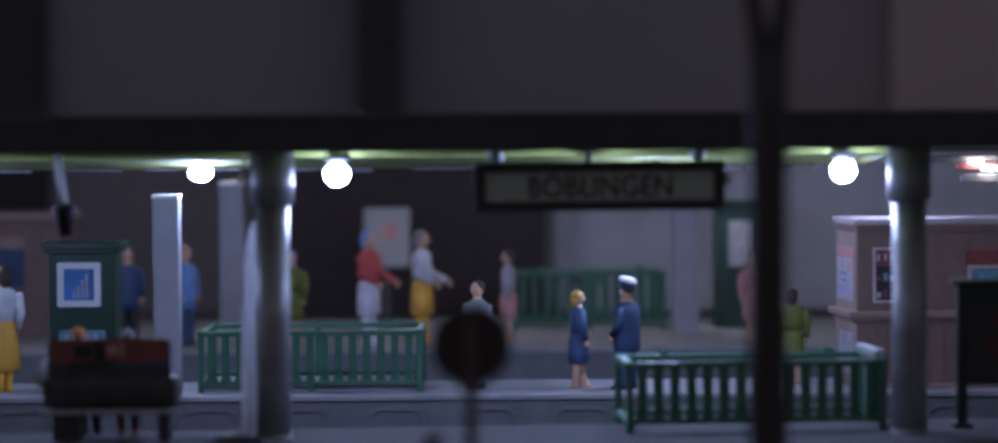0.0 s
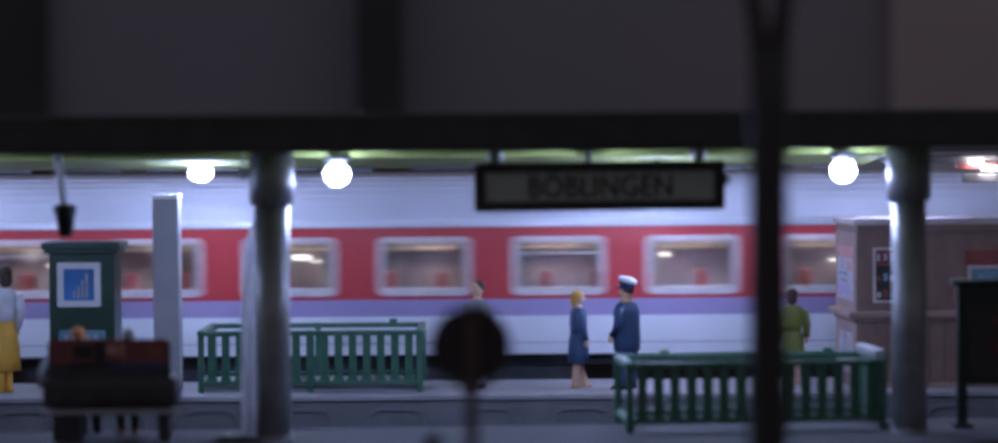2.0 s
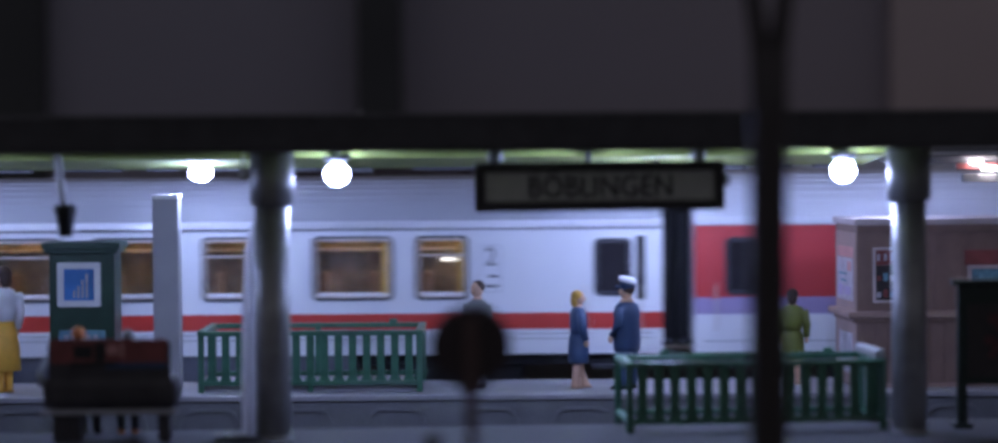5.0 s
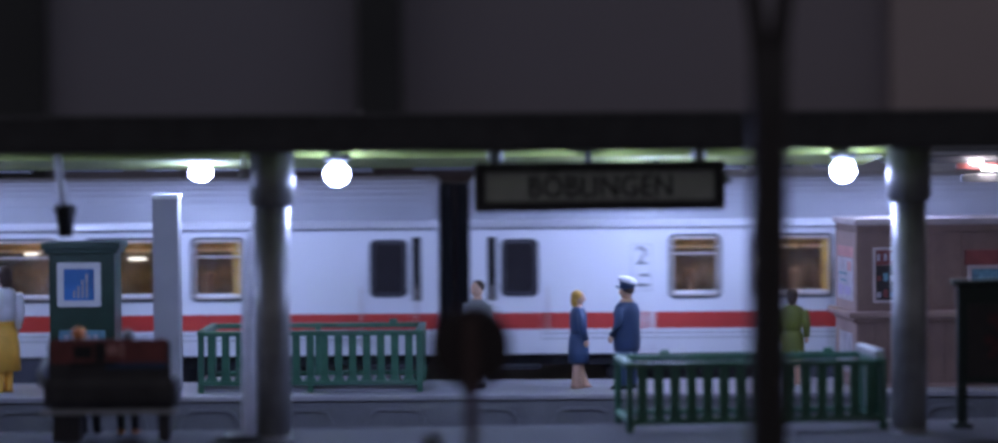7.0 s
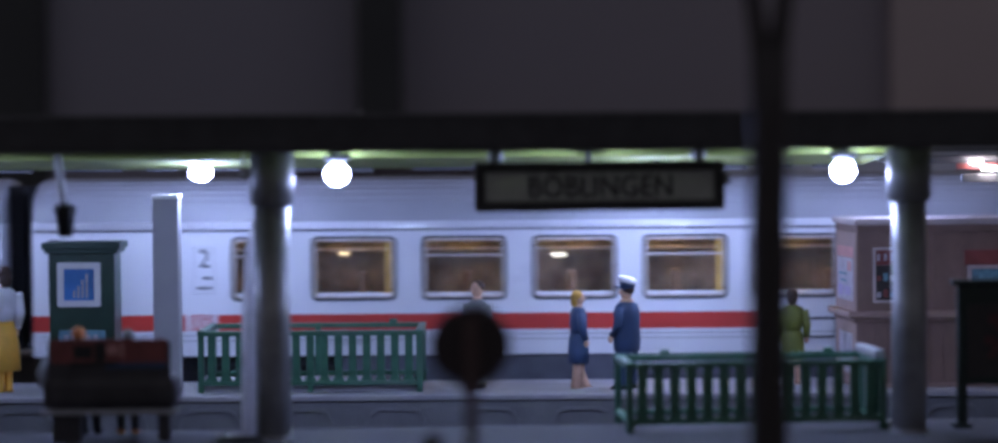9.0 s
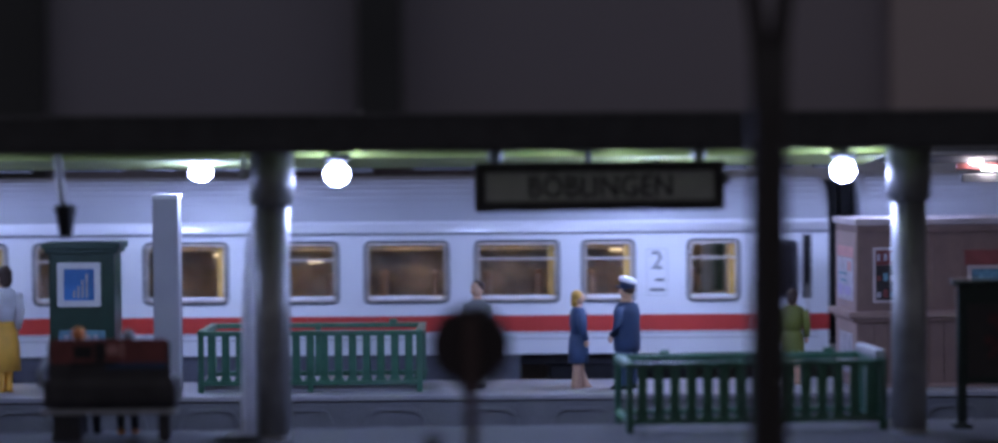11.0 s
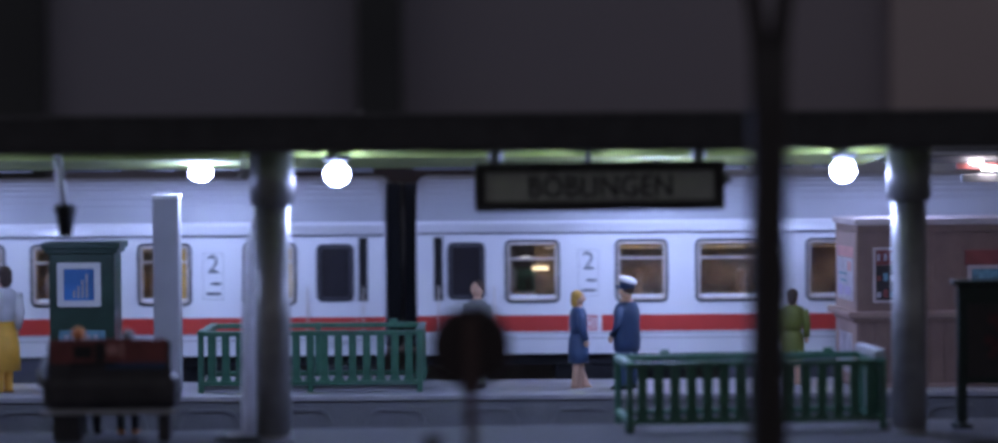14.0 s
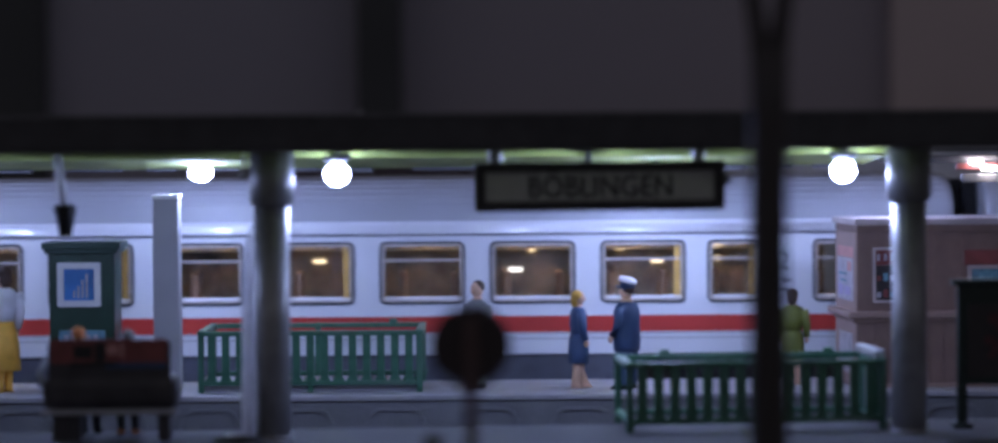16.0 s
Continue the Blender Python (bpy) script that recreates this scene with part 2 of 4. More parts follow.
def part(name, bm, material, parent=None, label="", at=None):
    ob = new(name, mesh_of(name, bm, material))
    if parent:
        ob.parent = parent
    if at:
        ob.location = Vector(at) * MM
    if label:
        ob["label"] = label
    return ob


def again(ob, at, parent=None):
    """Another piece on the same mesh."""
    o = new(ob.name.split(".")[0], ob.data)
    o.parent = parent or ob.parent
    o.location = Vector(at) * MM
    if "label" in ob:
        o["label"] = ob["label"]
    return o


def thing(name, x, y, z, label, category, group="", turn=0):
    ob = new(name)
    ob.empty_display_size = 0.005
    ob.matrix_basis = pose(x * MM, y * MM, z * MM, 0, 0, turn)
    return tagged(ob, label, category, group)


def text_mesh(body, size, depth=0.15, bold=0.0):
    cu = bpy.data.curves.new("text", "FONT")
    cu.body, cu.size, cu.extrude, cu.align_x, cu.align_y = body, size, depth, "CENTER", "CENTER"
    cu.resolution_u = 4
    cu.offset = bold
    tmp = bpy.data.objects.new("text", cu)
    bm = bmesh.new()
    bm.from_mesh(tmp.to_mesh())
    tmp.to_mesh_clear()
    bpy.data.objects.remove(tmp)
    bm.transform(Matrix.Rotation(radians(90), 4, "X"))
    return bm


# ---- the setting ----
def setting():
    g = part("ground", one_box(-2500, 2500, -160, 904, -30, -14), M_BALLAST)
    tagged(g, "dark brown ballast baseboard of the model railway", "ground", kind="structure")
    w = part("backdrop", one_box(-2500, 2500, 905, 925, -30, 700), M_WALL)
    tagged(w, "plain grey-violet painted room wall in dim light", "wall", kind="structure")
    for x0, x1, y in ((-186, -163, 895), (-50, -34.5, 880)):
        p = part("trim", one_box(x0, x1, y, 903, -14, 700, bev=0.8), M_POST)
        tagged(p, "dark upright wooden post before the room wall", "post", kind="structure")
    # browner panel over the wall's right end
    b = part("backdrop_panel", one_box(142, 900, 896, 904, -14, 700, bev=0.8), M_WALL_BROWN)
    tagged(b, "brownish panel over the right end of the room wall", "wall panel", kind="structure")
    # platforms: near, middle, far
    def platform(name, y0, y1, label, z=0.0):
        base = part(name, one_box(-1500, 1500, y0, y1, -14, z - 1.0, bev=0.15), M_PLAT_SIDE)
        tagged(base, label, "platform", kind="structure")
        part("slab", one_box(-1500, 1500, y0 - 0.6, y1 + 0.6, z - 0.99, z, bev=0.25), M_PLATFORM, base)
        return base
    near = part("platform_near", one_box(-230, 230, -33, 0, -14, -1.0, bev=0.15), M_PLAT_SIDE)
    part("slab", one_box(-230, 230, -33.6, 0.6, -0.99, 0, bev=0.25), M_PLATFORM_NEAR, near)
    near.matrix_basis = pose(10 * MM, 407.2 * MM, 0, 0, 0, 4.2)
    tagged(near, "grey plastic model railway platform with dimmed top", "platform", kind="structure")
    mid = platform("platform_middle", 458.6, 487, "grey plastic island platform with arched recesses along its side")
    platform("platform_far", 545, 640, "grey plastic platform beyond the express track", 1.5)
    # arched rims along the side of the middle platform
    def arch():
        bm = bmesh.new()
        o = [(-6.1, -9.0), (-5.7, -5.0), (-4.8, -3.2), (-3.4, -2.4), (3.4, -2.4), (4.8, -3.2), (5.7, -5.0), (6.1, -9.0)]
        i = [(x * 0.925, -9.0 if z < -8 else z - 0.55) for x, z in o]
        for k in range(len(o) - 1):
            vs = [bm.verts.new((p[0], y, p[1])) for y in (0.0, -0.55) for p in (o[k], o[k + 1], i[k + 1], i[k])]
            a, b = vs[:4], vs[4:]
            bm.faces.new(b), bm.faces.new(a[::-1])
            for q in range(4):
                bm.faces.new((a[q], a[(q + 1) % 4], b[(q + 1) % 4], b[q]))
        bmesh.ops.recalc_face_normals(bm, faces=bm.faces)
        return bm
    first = part("arch", arch(), M_PLAT_SIDE, mid, at=(-157.35, 458.7, 0))
    for k in range(1, 19):
        again(first, (-157.35 + 17.25 * k, 458.7, 0))


def track(name, yc, label):
    t = thing(name, 0, yc, -14, label, "track")
    bm = bmesh.new()
    v = [bm.verts.new((x, y, z)) for x in (-2450, 2450) for y, z in ((-24, 0.02), (-17, 5.2), (17, 5.2), (24, 0.02))]
    for k in range(3):
        bm.faces.new((v[k], v[k + 1], v[k + 5], v[k + 4]))
    bm.faces.new((v[3], v[0], v[4], v[7]))
    bmesh.ops.recalc_face_normals(bm, faces=bm.faces)
    part("ballast_bed", bm, M_BALLAST, t)
    for s in (-1, 1):
        bm = bmesh.new()
        box(bm, -2450, 2450, s * 8.25 - 0.35, s * 8.25 + 0.35, 6.6, 9.0)
        box(bm, -2450, 2450, s * 8.25 - 1.0, s * 8.25 + 1.0, 6.2, 6.6)
        part("rail", bm, M_RAIL, t)
    first = part("sleeper", one_box(-1.3, 1.3, -14, 14, 5.0, 6.2, bev=0.15), M_SLEEPER, t, at=(-120, 0, 0))
    for k in range(1, 49):
        again(first, (-120 + 5.2 * k, 0, 0))


def canopy():
    c = thing("platform_canopy", 0, 398, 0, "platform canopy with black fascia and green underside on grey columns", "canopy")
    # roof shell falling gently towards its rear eave
    bm = bmesh.new()
    prof = [(-27, 46.0), (52, 44.4), (93, 41.75), (93, 42.9), (52, 45.8), (-27, 47.4)]
    a = [bm.verts.new((-700, y, z)) for y, z in prof]
    b = [bm.verts.new((72, y, z)) for y, z in prof]
    bm.faces.new(a), bm.faces.new(b[::-1])
    for k in range(6):
        bm.faces.new((a[k], b[k], b[(k + 1) % 6], a[(k + 1) % 6]))
    bmesh.ops.recalc_face_normals(bm, faces=bm.faces)
    part("roof_shell", bm, M_CANOPY, c, "yellowish green underside lit by the bulbs")
    part("fascia", one_box(-700, 700, -29, -27.1, 45.6, 50.5, bev=0.2), M_FASCIA, c, "black fascia board")
    part("fascia_edge", one_box(-700, 700, -29.3, -26.6, 50.5, 50.95, bev=0.15), M_EDGE, c, "thin dusty grey roof edge")
    bm = bmesh.new()
    ball(bm, (-20.6, -28, 51.1), 0.35, 0.35, 0.3, u=8, v=6)
    part("dust_fleck", bm, M_POSTER_PALE, c, "pale fleck of dust")
    part("fascia_lip", one_box(-700, 700, -28.4, -26.9, 45.1, 45.6, bev=0.12), M_EDGE, c)
    part("end_deck", one_box(72.1, 700, -27, 4, 46.2, 47.2, bev=0.1), M_EDGE, c, "grey roof deck end")
    rib = part("purlin", one_box(-700, 71, -0.7, 0.7, 0, 0.9, bev=0.15), M_CANOPY, c, at=(0, -20, 45.1))
    for y in (10, 35):
        again(rib, (0, y, 46.0 - 0.02 * (y + 27) - 0.75))
    # uneven moulded lugs along the rear eave, dark grey to paint them dim
    knots = random.Random(4)
    x = -118.0
    while x < 62:
        w = knots.uniform(2.0, 13.0)
        part("eave_lug", one_box(x, x + w, 89.5, 92.4, 41.75 - knots.choice((0.25, 0.45, 0.8)), 41.9, bev=0.12), M_EDGE, c)
        x += w + knots.uniform(0.6, 9.0)
    # added white ball on a stem stands in for a glint beside the column
    for x, y in ((-40.2, -7.6),):
        bm = bmesh.new()
        ball(bm, (x, y, 41.6), 0.75, 0.6, 0.6, u=10, v=7)
        tube(bm, [(x, y, 41.7), (x + 0.2, y, 45.2)], 0.22, 8)
        part("glint_ball", bm, M_WHITE, c, "small white ball for a glint by the column")
    # columns with wider collars
    def column(x, y):
        bm = bmesh.new()
        rings(bm, [((x, y, 0), 2.75, 2.75), ((x, y, 37.6), 2.75, 2.75)], 28)
        col = part("column", bm, M_COLUMN, c, "round grey enamelled column")
        bm = bmesh.new()
        rings(bm, [((x, y, 36.9), 2.9, 2.9), ((x, y, 37.2), 3.45, 3.45), ((x, y, 45.4), 3.45, 3.45)], 28)
        part("collar", bm, M_COLUMN, col)
        bm = bmesh.new()
        rings(bm, [((x, y, 0), 3.0, 3.0), ((x, y, 0.4), 2.95, 2.95), ((x, y, 0.6), 2.8, 2.8)], 24)
        part("base_ring", bm, M_COLUMN, col)
    for x, y in ((-35.77, -7.0), (65.0, -4.5), (-138, -8), (168, 4)):
        column(x, y)
    # milky cable sleeve beside one column
    bm = bmesh.new()
    tube(bm, [(-38.6, -4.8, 34.5), (-39.4, -4.9, 30), (-39.7, -5, 20), (-39.9, -5, 8), (-39.8, -5, 0.6), (-41.2, -5.6, 0.3), (-43.5, -6, 0.3)], [0.4, 0.9, 1.15, 1.2, 1.25, 0.7, 0.4], 12)
    part("cable_sleeve", bm, M_MILKY, c, "milky white plastic cable sleeve")
    bm = bmesh.new()
    tube(bm, [(-37.5, -11.0, 0.45), (-40.5, -11.4, 0.45), (-44.6, -11.0, 0.4)], [0.4, 0.45, 0.35], 8)
    part("cable", bm, M_BLACK, c, "black cable end on the platform")


def bulb(x, y, z, r=2.65, flat=0.9, stem=45.6, label="lit bluish white bulb under the canopy"):
    t = thing("bulb_lamp", x, y, z, label, "lamp", "bulbs under the canopy")
    bm = bmesh.new()
    ball(bm, (0, 0, 0), r, r, r * flat, u=16, v=10)
    part("bulb", bm, M_BULB if flat > 0.8 else M_BULB_EAVE, t)
    bm = bmesh.new()
    h = r * flat
    rings(bm, [((0, 0, h - 0.3), 1.2, 1.2), ((0, 0, h + 0.3), 1.3, 1.3), ((0, 0, h + 0.6), 2.2, 2.2), ((0, 0, h + 1.5), 2.2, 2.2)], 18)
    part("socket", bm, M_EDGE, t)
    bm = bmesh.new()
    tube(bm, [(0, 0, h + 1.4), (0, 0, max(h + 1.8, stem - z))], 0.5, 10)
    part("stem", bm, M_EDGE, t)


def station_sign():
    t = thing("station_sign", 15.7, 386, 39.6, "hanging station name board, dark frame and grey face", "sign", turn=0)
    t.matrix_basis = t.matrix_basis @ pose(0, 0, 0, 0, -0.25, 0)
    bm = ring_frame(38.6, 7.6, 0.35, 1.55, -1.3, 1.3)
    part("frame", bm, M_SIGN_FRAME, t, "dark brown frame")
    # added pale cap paints the light caught by the frame's left end
    part("end_cap", one_box(-19.55, -19.31, -1.25, 1.25, -3.7, 3.7, bev=0.08), M_PILLAR, t, "pale cap for the lit end of the frame")
    part("face", one_box(-18.0, 18.0, -0.75, 0.9, -2.7, 2.7), M_SIGN_FACE, t, "grey board face")
    tx = text_mesh("BÖBLINGEN", 4.7, 0.1, 0.04)
    xs = [v.co.x for v in tx.verts]
    k = 22.3 / (max(xs) - min(xs))
    for v in tx.verts:
        v.co.x *= k
        v.co.z *= 1.0
    part("lettering", tx, M_BLACK, t, "black station name lettering", at=(0.1, -0.86, -0.2))
    for x in (-16.2, 15.4):
        bm = bmesh.new()
        tube(bm, [(x, 0, 3.5), (x, 0, 4.4)], 0.75, 12)
        tube(bm, [(x, 0, 4.2), (x, 0, 6.0)], 1.2, 12)
        part("hanger", bm, M_COLUMN, t)
    bm = bmesh.new()
    tube(bm, [(19.2, 0, 0.9), (20.2, 0, 0.9)], 0.9, 10)
    part("end_knob", bm, M_COLUMN, t)


def railing(x, y, wide, deep, high, label, posts, sw=1.3, open_side=1, turn=0, back_bars=True):
    """A three-sided stair railing with square bars."""
    t = thing("stair_railing", x, y, 0, label, "railing", "green stair railings", turn)
    def side(a, b, n, axis):
        d = Vector(b) - Vector(a)
        def bar(r0, r1, z0, z1, th, nm):
            p, q = Vector(a) + d * r0, Vector(a) + d * r1
            if axis == "x":
                part(nm, one_box(p.x, q.x, p.y - th, p.y + th, z0, z1, bev=0.16), M_GREEN, t)
            else:
                part(nm, one_box(p.x - th, p.x + th, min(p.y, q.y), max(p.y, q.y), z0, z1, bev=0.16), M_GREEN, t)
        bar(0, 1, high - 0.95, high, 0.75, "top_rail")
        bar(0, 1, 1.35, 2.2, 0.5, "bottom_rail")
        me = None
        for k in range(n):
            p = Vector(a) + d * (k + 0.75) / (n + 0.5)
            if me is None:
                bm = one_box(-sw / 2, sw / 2, -0.38, 0.38, 2.15, high - 0.7, bev=0.12)
                for sx in (-1, 1):
                    box(bm, sx * sw / 2 - 0.3, sx * sw / 2 + 0.3, -0.3, 0.3, 2.1, 2.75, bev=0.12)
                me = part("bar", bm, M_GREEN, t, at=p)
            else:
                again(me, p)
    x0, x1 = -wide / 2, wide / 2
    side((x0, 0, 0), (x1, 0, 0), posts, "x")
    side((x0, deep, 0), (x1, deep, 0), posts if back_bars else 0, "x")
    for xe in (x0, x1):
        side((xe, 0, 0), (xe, deep, 0), 0 if xe * open_side > 0 else max(3, int(deep / 3.2)), "y")
    for px in (x0 * 0.62, x1 * 0.72):
        part("rail_knob", one_box(px - 0.8, px + 0.8, deep - 0.5, deep + 0.5, high - 0.05, high + 0.75, bev=0.22), M_GREEN, t)
    for px in (x0, 0, x1):
        for py in (0, deep):
            part("post", one_box(px - 0.55, px + 0.55, py - 0.55, py + 0.55, 0, high + 0.1, bev=0.15), M_GREEN, t)
    return t


def figure(name, x, y, z, h, turn, label, top, bottom, hair, legs=None, kind="woman", cap=None, arm=None, fat=1.22, reach=0.0, flare=1.0, stride=0.0):
    """A painted model figure, one plain mesh: stacked ovals for legs, skirt or coat, body, arms and head."""
    k = h / 20.0
    bm = bmesh.new()
    mats = [top, bottom, M_SKIN, hair, legs or M_SKIN, cap or hair, arm or top]
    def S(z, rx, ry, m, cx=0, cy=0):
        return ((cx * k * fat, cy * k * fat, z * k), rx * k * fat, ry * k * fat, m)
    if kind == "seated":
        for s in (-1, 1):
            tube(bm, [(s * 1.2 * k, 0, 9.3 * k), (s * 1.3 * k, -4.6 * k, 9.6 * k), (s * 1.3 * k, -5.2 * k, 4.5 * k), (s * 1.3 * k, -5.4 * k, 0.7)], [1.2 * k, 1.1 * k, 0.9 * k, 0.7 * k], 10, mi=1)
            ball(bm, (s * 1.3 * k, -6.0 * k, 0.55), 0.8 * k, 1.5 * k, 0.55, 4, 10, 6)
        rings(bm, [S(8.6, 2.0, 1.6, 0), S(12, 2.15, 1.55, 0), S(14.6, 2.5, 1.5, 0), S(16.0, 2.2, 1.2, 0), S(16.6, 1.0, 0.85, 0), S(17.2, 0.7, 0.7, 2)], 16)
    elif kind == "woman":
        for s in (-1, 1):
            rings(bm, [S(0, 0.75, 1.15, 4, s * 0.85, -0.5 - s * stride), S(0.7, 0.65, 0.9, 4, s * 0.85, -0.3 - s * stride), S(3.5, 0.7, 0.75, 4, s * 0.8, -0.5 * s * stride), S(7.5, 0.95, 0.95, 4, s * 0.8)], 10)
        rings(bm, [S(5.2 - 1.8 * (flare > 1), 2.3 * flare, 1.75 * flare, 1), S(7.5, 2.25 * flare ** 0.7, 1.75 * flare ** 0.7, 1), S(10.0, 2.05, 1.65, 1), S(11.4, 1.6, 1.3, 1)], 16)
        rings(bm, [S(11.3, 1.65, 1.35, 0), S(13.2, 2.0, 1.5, 0), S(15.2, 2.35, 1.4, 0), S(16.2, 2.0, 1.1, 0), S(16.7, 0.9, 0.75, 0), S(17.3, 0.62, 0.62, 2)], 16)
    else:
        for s in (-1, 1):
            rings(bm, [S(0, 0.9, 1.5, 4, s * 1.0, -0.5), S(0.8, 0.8, 1.1, 4, s * 1.0, -0.3), S(1.4, 0.85, 0.9, 1, s * 1.0), S(5, 0.95, 1.0, 1, s * 1.0), S(9.5, 1.15, 1.2, 1, s * 0.95)], 10)
        rings(bm, [S(7.3, 2.15, 1.6, 0), S(9.5, 2.2, 1.65, 0), S(12, 2.15, 1.55, 0), S(14.6, 2.6, 1.5, 0), S(16.0, 2.3, 1.2, 0), S(16.6, 1.0, 0.85, 0), S(17.2, 0.7, 0.7, 2)], 16)
    w = max(1.0, 0.86 * fat)
    for s in (-1, 1):
        tube(bm, [(s * 2.4 * w * k, 0, 15.6 * k), (s * 2.95 * w * k, -0.2 * k, 12.6 * k), (s * 2.75 * w * k, (-0.9 - reach) * k, (10.0 + 0.45 * reach) * k)], [0.95 * k, 0.9 * k, 0.7 * k], 8, mi=6)
        ball(bm, (s * 2.75 * w * k, (-1.1 - 1.2 * reach) * k, (9.3 + 0.5 * reach) * k), 0.5 * k, 0.55 * k, 0.75 * k, 2, 8, 6)
    ball(bm, (0, -0.1 * k, 18.5 * k), 1.15 * k, 1.3 * k, 1.5 * k, 2)
    ball(bm, (0, 0.25 * k, 18.95 * k), 1.25 * k, 1.3 * k, 1.25 * k, 3)
    if kind == "woman":
        ball(bm, (0, 0.75 * k, 18.0 * k), 1.1 * k, 0.85 * k, 1.4 * k, 3)
    ball(bm, (0, -1.4 * k, 18.3 * k), 0.22 * k, 0.3 * k, 0.3 * k, 2, 6, 5)
    if cap:
        fat = 1.0
        below = len(bm.verts)
        rings(bm, [S(19.0, 1.25, 1.4, 1, 0, 0.1), S(20.2, 1.35, 1.5, 1, 0, 0.1), S(20.35, 1.6, 1.85, 1, 0, 0.0), S(20.55, 1.65, 1.9, 5, 0, 0.0), S(21.0, 1.55, 1.8, 5, 0, -0.1), S(21.3, 1.1, 1.2, 5, 0, -0.1), S(21.4, 0.4, 0.4, 5)], 18)
        rings(bm, [S(18.95, 1.0, 0.8, 1, 0, -1.35), S(19.2, 1.05, 0.75, 1, 0, -1.3)], 12)
        bm.verts.ensure_lookup_table()
        tilt = Matrix.Translation((0, 0, 19.6 * k)) @ Matrix.Rotation(radians(-14), 4, "X") @ Matrix.Translation((0, 0, -19.6 * k))
        for v in bm.verts[below:]:
            v.co = tilt @ v.co
    ob = new(name, mesh_of(name, bm, mats))
    ob.matrix_basis = pose(x * MM, y * MM, z * MM, 0, 0, turn)
    return tagged(ob, label, "figurine", "painted platform figurines")


def bench():
    t = thing("platform_bench", -61.2, 390, 0, "dark platform bench with red and blue backrest panel", "bench")
    bm = one_box(-9.6, 9.6, -2.2, -1.4, 7.4, 15.8, bev=0.3)
    back = part("backrest", bm, M_BENCH, t, "black curved backrest")
    part("red_panel", one_box(-9.1, 9.1, -2.45, -2.21, 12.4, 16.2, bev=0.1), M_POSTER_RED, t, "dull red printed panel")
    part("blue_panel", one_box(-0.5, 8.9, -2.6, -2.46, 11.6, 12.5, bev=0.05), M_NAVY, t)
    for x0, x1, z0, z1 in ((-5.5, -2.5, 13.2, 15.2), (-2.2, -0.5, 12.8, 15.7), (-6.0, 1.5, 12.1, 12.7), (-0.3, 1.5, 13.8, 15.3), (1.9, 2.4, 13.4, 15.6)):
        part("print_mark", one_box(x0, x1, -2.62, -2.47, z0, z1, bev=0.05), M_BLACK if x0 < -1 else M_PINK, back)
    part("seat", one_box(-10.6, 10.6, -2.6, 4.2, 5.0, 10.4, bev=1.6), M_BENCH, t, "black rounded seat shell")
    # lower seat edge in a paler grey than the shell
    part("seat_edge", one_box(-10.7, 10.7, -3.0, -2.2, 4.4, 5.2, bev=0.25), M_PILLAR, t, "pale grey lower edge")
    for x0, x1 in ((-9.2, -4.8), (7.4, 9.2)):
        part("leg", one_box(x0, x1, -1.2, 2.6, 0, 4.9, bev=0.2), M_BENCH, t)
    # a figurine's leaning arm, built onto the bench
    bm = bmesh.new()
    tube(bm, [(-10.6, -1.6, 8.6), (-11.1, -1.4, 10.6), (-10.2, 0.4, 13.2)], [0.5, 0.55, 0.45], 10)
    part("leaning_arm", bm, M_GREY, t, "pale grey figurine arm leaning on the bench")


def ticket_kiosk():
    t = thing("ticket_machine", -79.2, 470, 0, "dark green ticket machine with white-framed blue screen", "ticket machine")
    part("body", one_box(-6.2, 6.2, 0, 9, 0, 26.4, bev=0.3), M_GREEN_DARK, t)
    part("roof", one_box(-7.4, 7.4, -1.2, 10.2, 27.0, 28.3, bev=0.25), M_GREEN_DARK, t, "overhanging green roof plate")
    part("roof_step", one_box(-6.9, 6.9, -0.7, 9.7, 26.2, 27.1, bev=0.2), M_GREEN_DARK, t)
    part("screen_frame", ring_frame(8.2, 8.4, 0.4, 1.2, -0.9, 0.05), M_WHITE, t, "white square frame", at=(-0.4, 0, 20.3))
    part("screen", one_box(-3.3, 3.3, -0.3, 0.04, -3.4, 3.4), M_BLUE_SCREEN, t, "blue printed screen", at=(-0.4, 0, 20.3))
    for k, hgt in enumerate((1.4, 2.2, 3.4, 4.6)):
        part("print_bar", one_box(0, 0.45, -0.37, -0.29, 0, hgt), M_POSTER_PALE, t, at=(-1.6 + 0.8 * k, 0, 17.8))
    part("lower_sign", one_box(-4.4, 4.4, -0.5, 0.05, 8.8, 11.6, bev=0.1), M_POSTER_BLUE, t, "grey-blue lettered plate")
    for k in range(5):
        part("print_bar", one_box(-3.4 + 1.4 * k, -2.5 + 1.4 * k, -0.6, -0.49, 9.6, 10.8), M_POSTER_PALE, t)


def hanging_speaker():
    t = thing("hanging_loudspeaker", -68.6, 392, 45, "black tapered loudspeaker hanging on a bright rod", "loudspeaker")
    bm = bmesh.new()
    tube(bm, [(-1.1, 0, 0), (-0.5, 0, -4.5), (0, 0, -8.0)], 0.62, 10)
    # plain white stands in for the bright shine on the metal rod
    part("rod", bm, M_WHITE, t, "bent metal rod, white in place of its shine")
    bm = bmesh.new()
    rings(bm, [((0.1, 0, -12.9), 1.0, 1.0), ((0.1, 0, -9.6), 1.55, 1.55), ((0, 0, -8.6), 1.9, 1.9), ((0, 0, -8.0), 1.8, 1.8), ((0, 0, -7.7), 0.8, 0.8)], 16)
    part("horn", bm, M_BLACK, t)


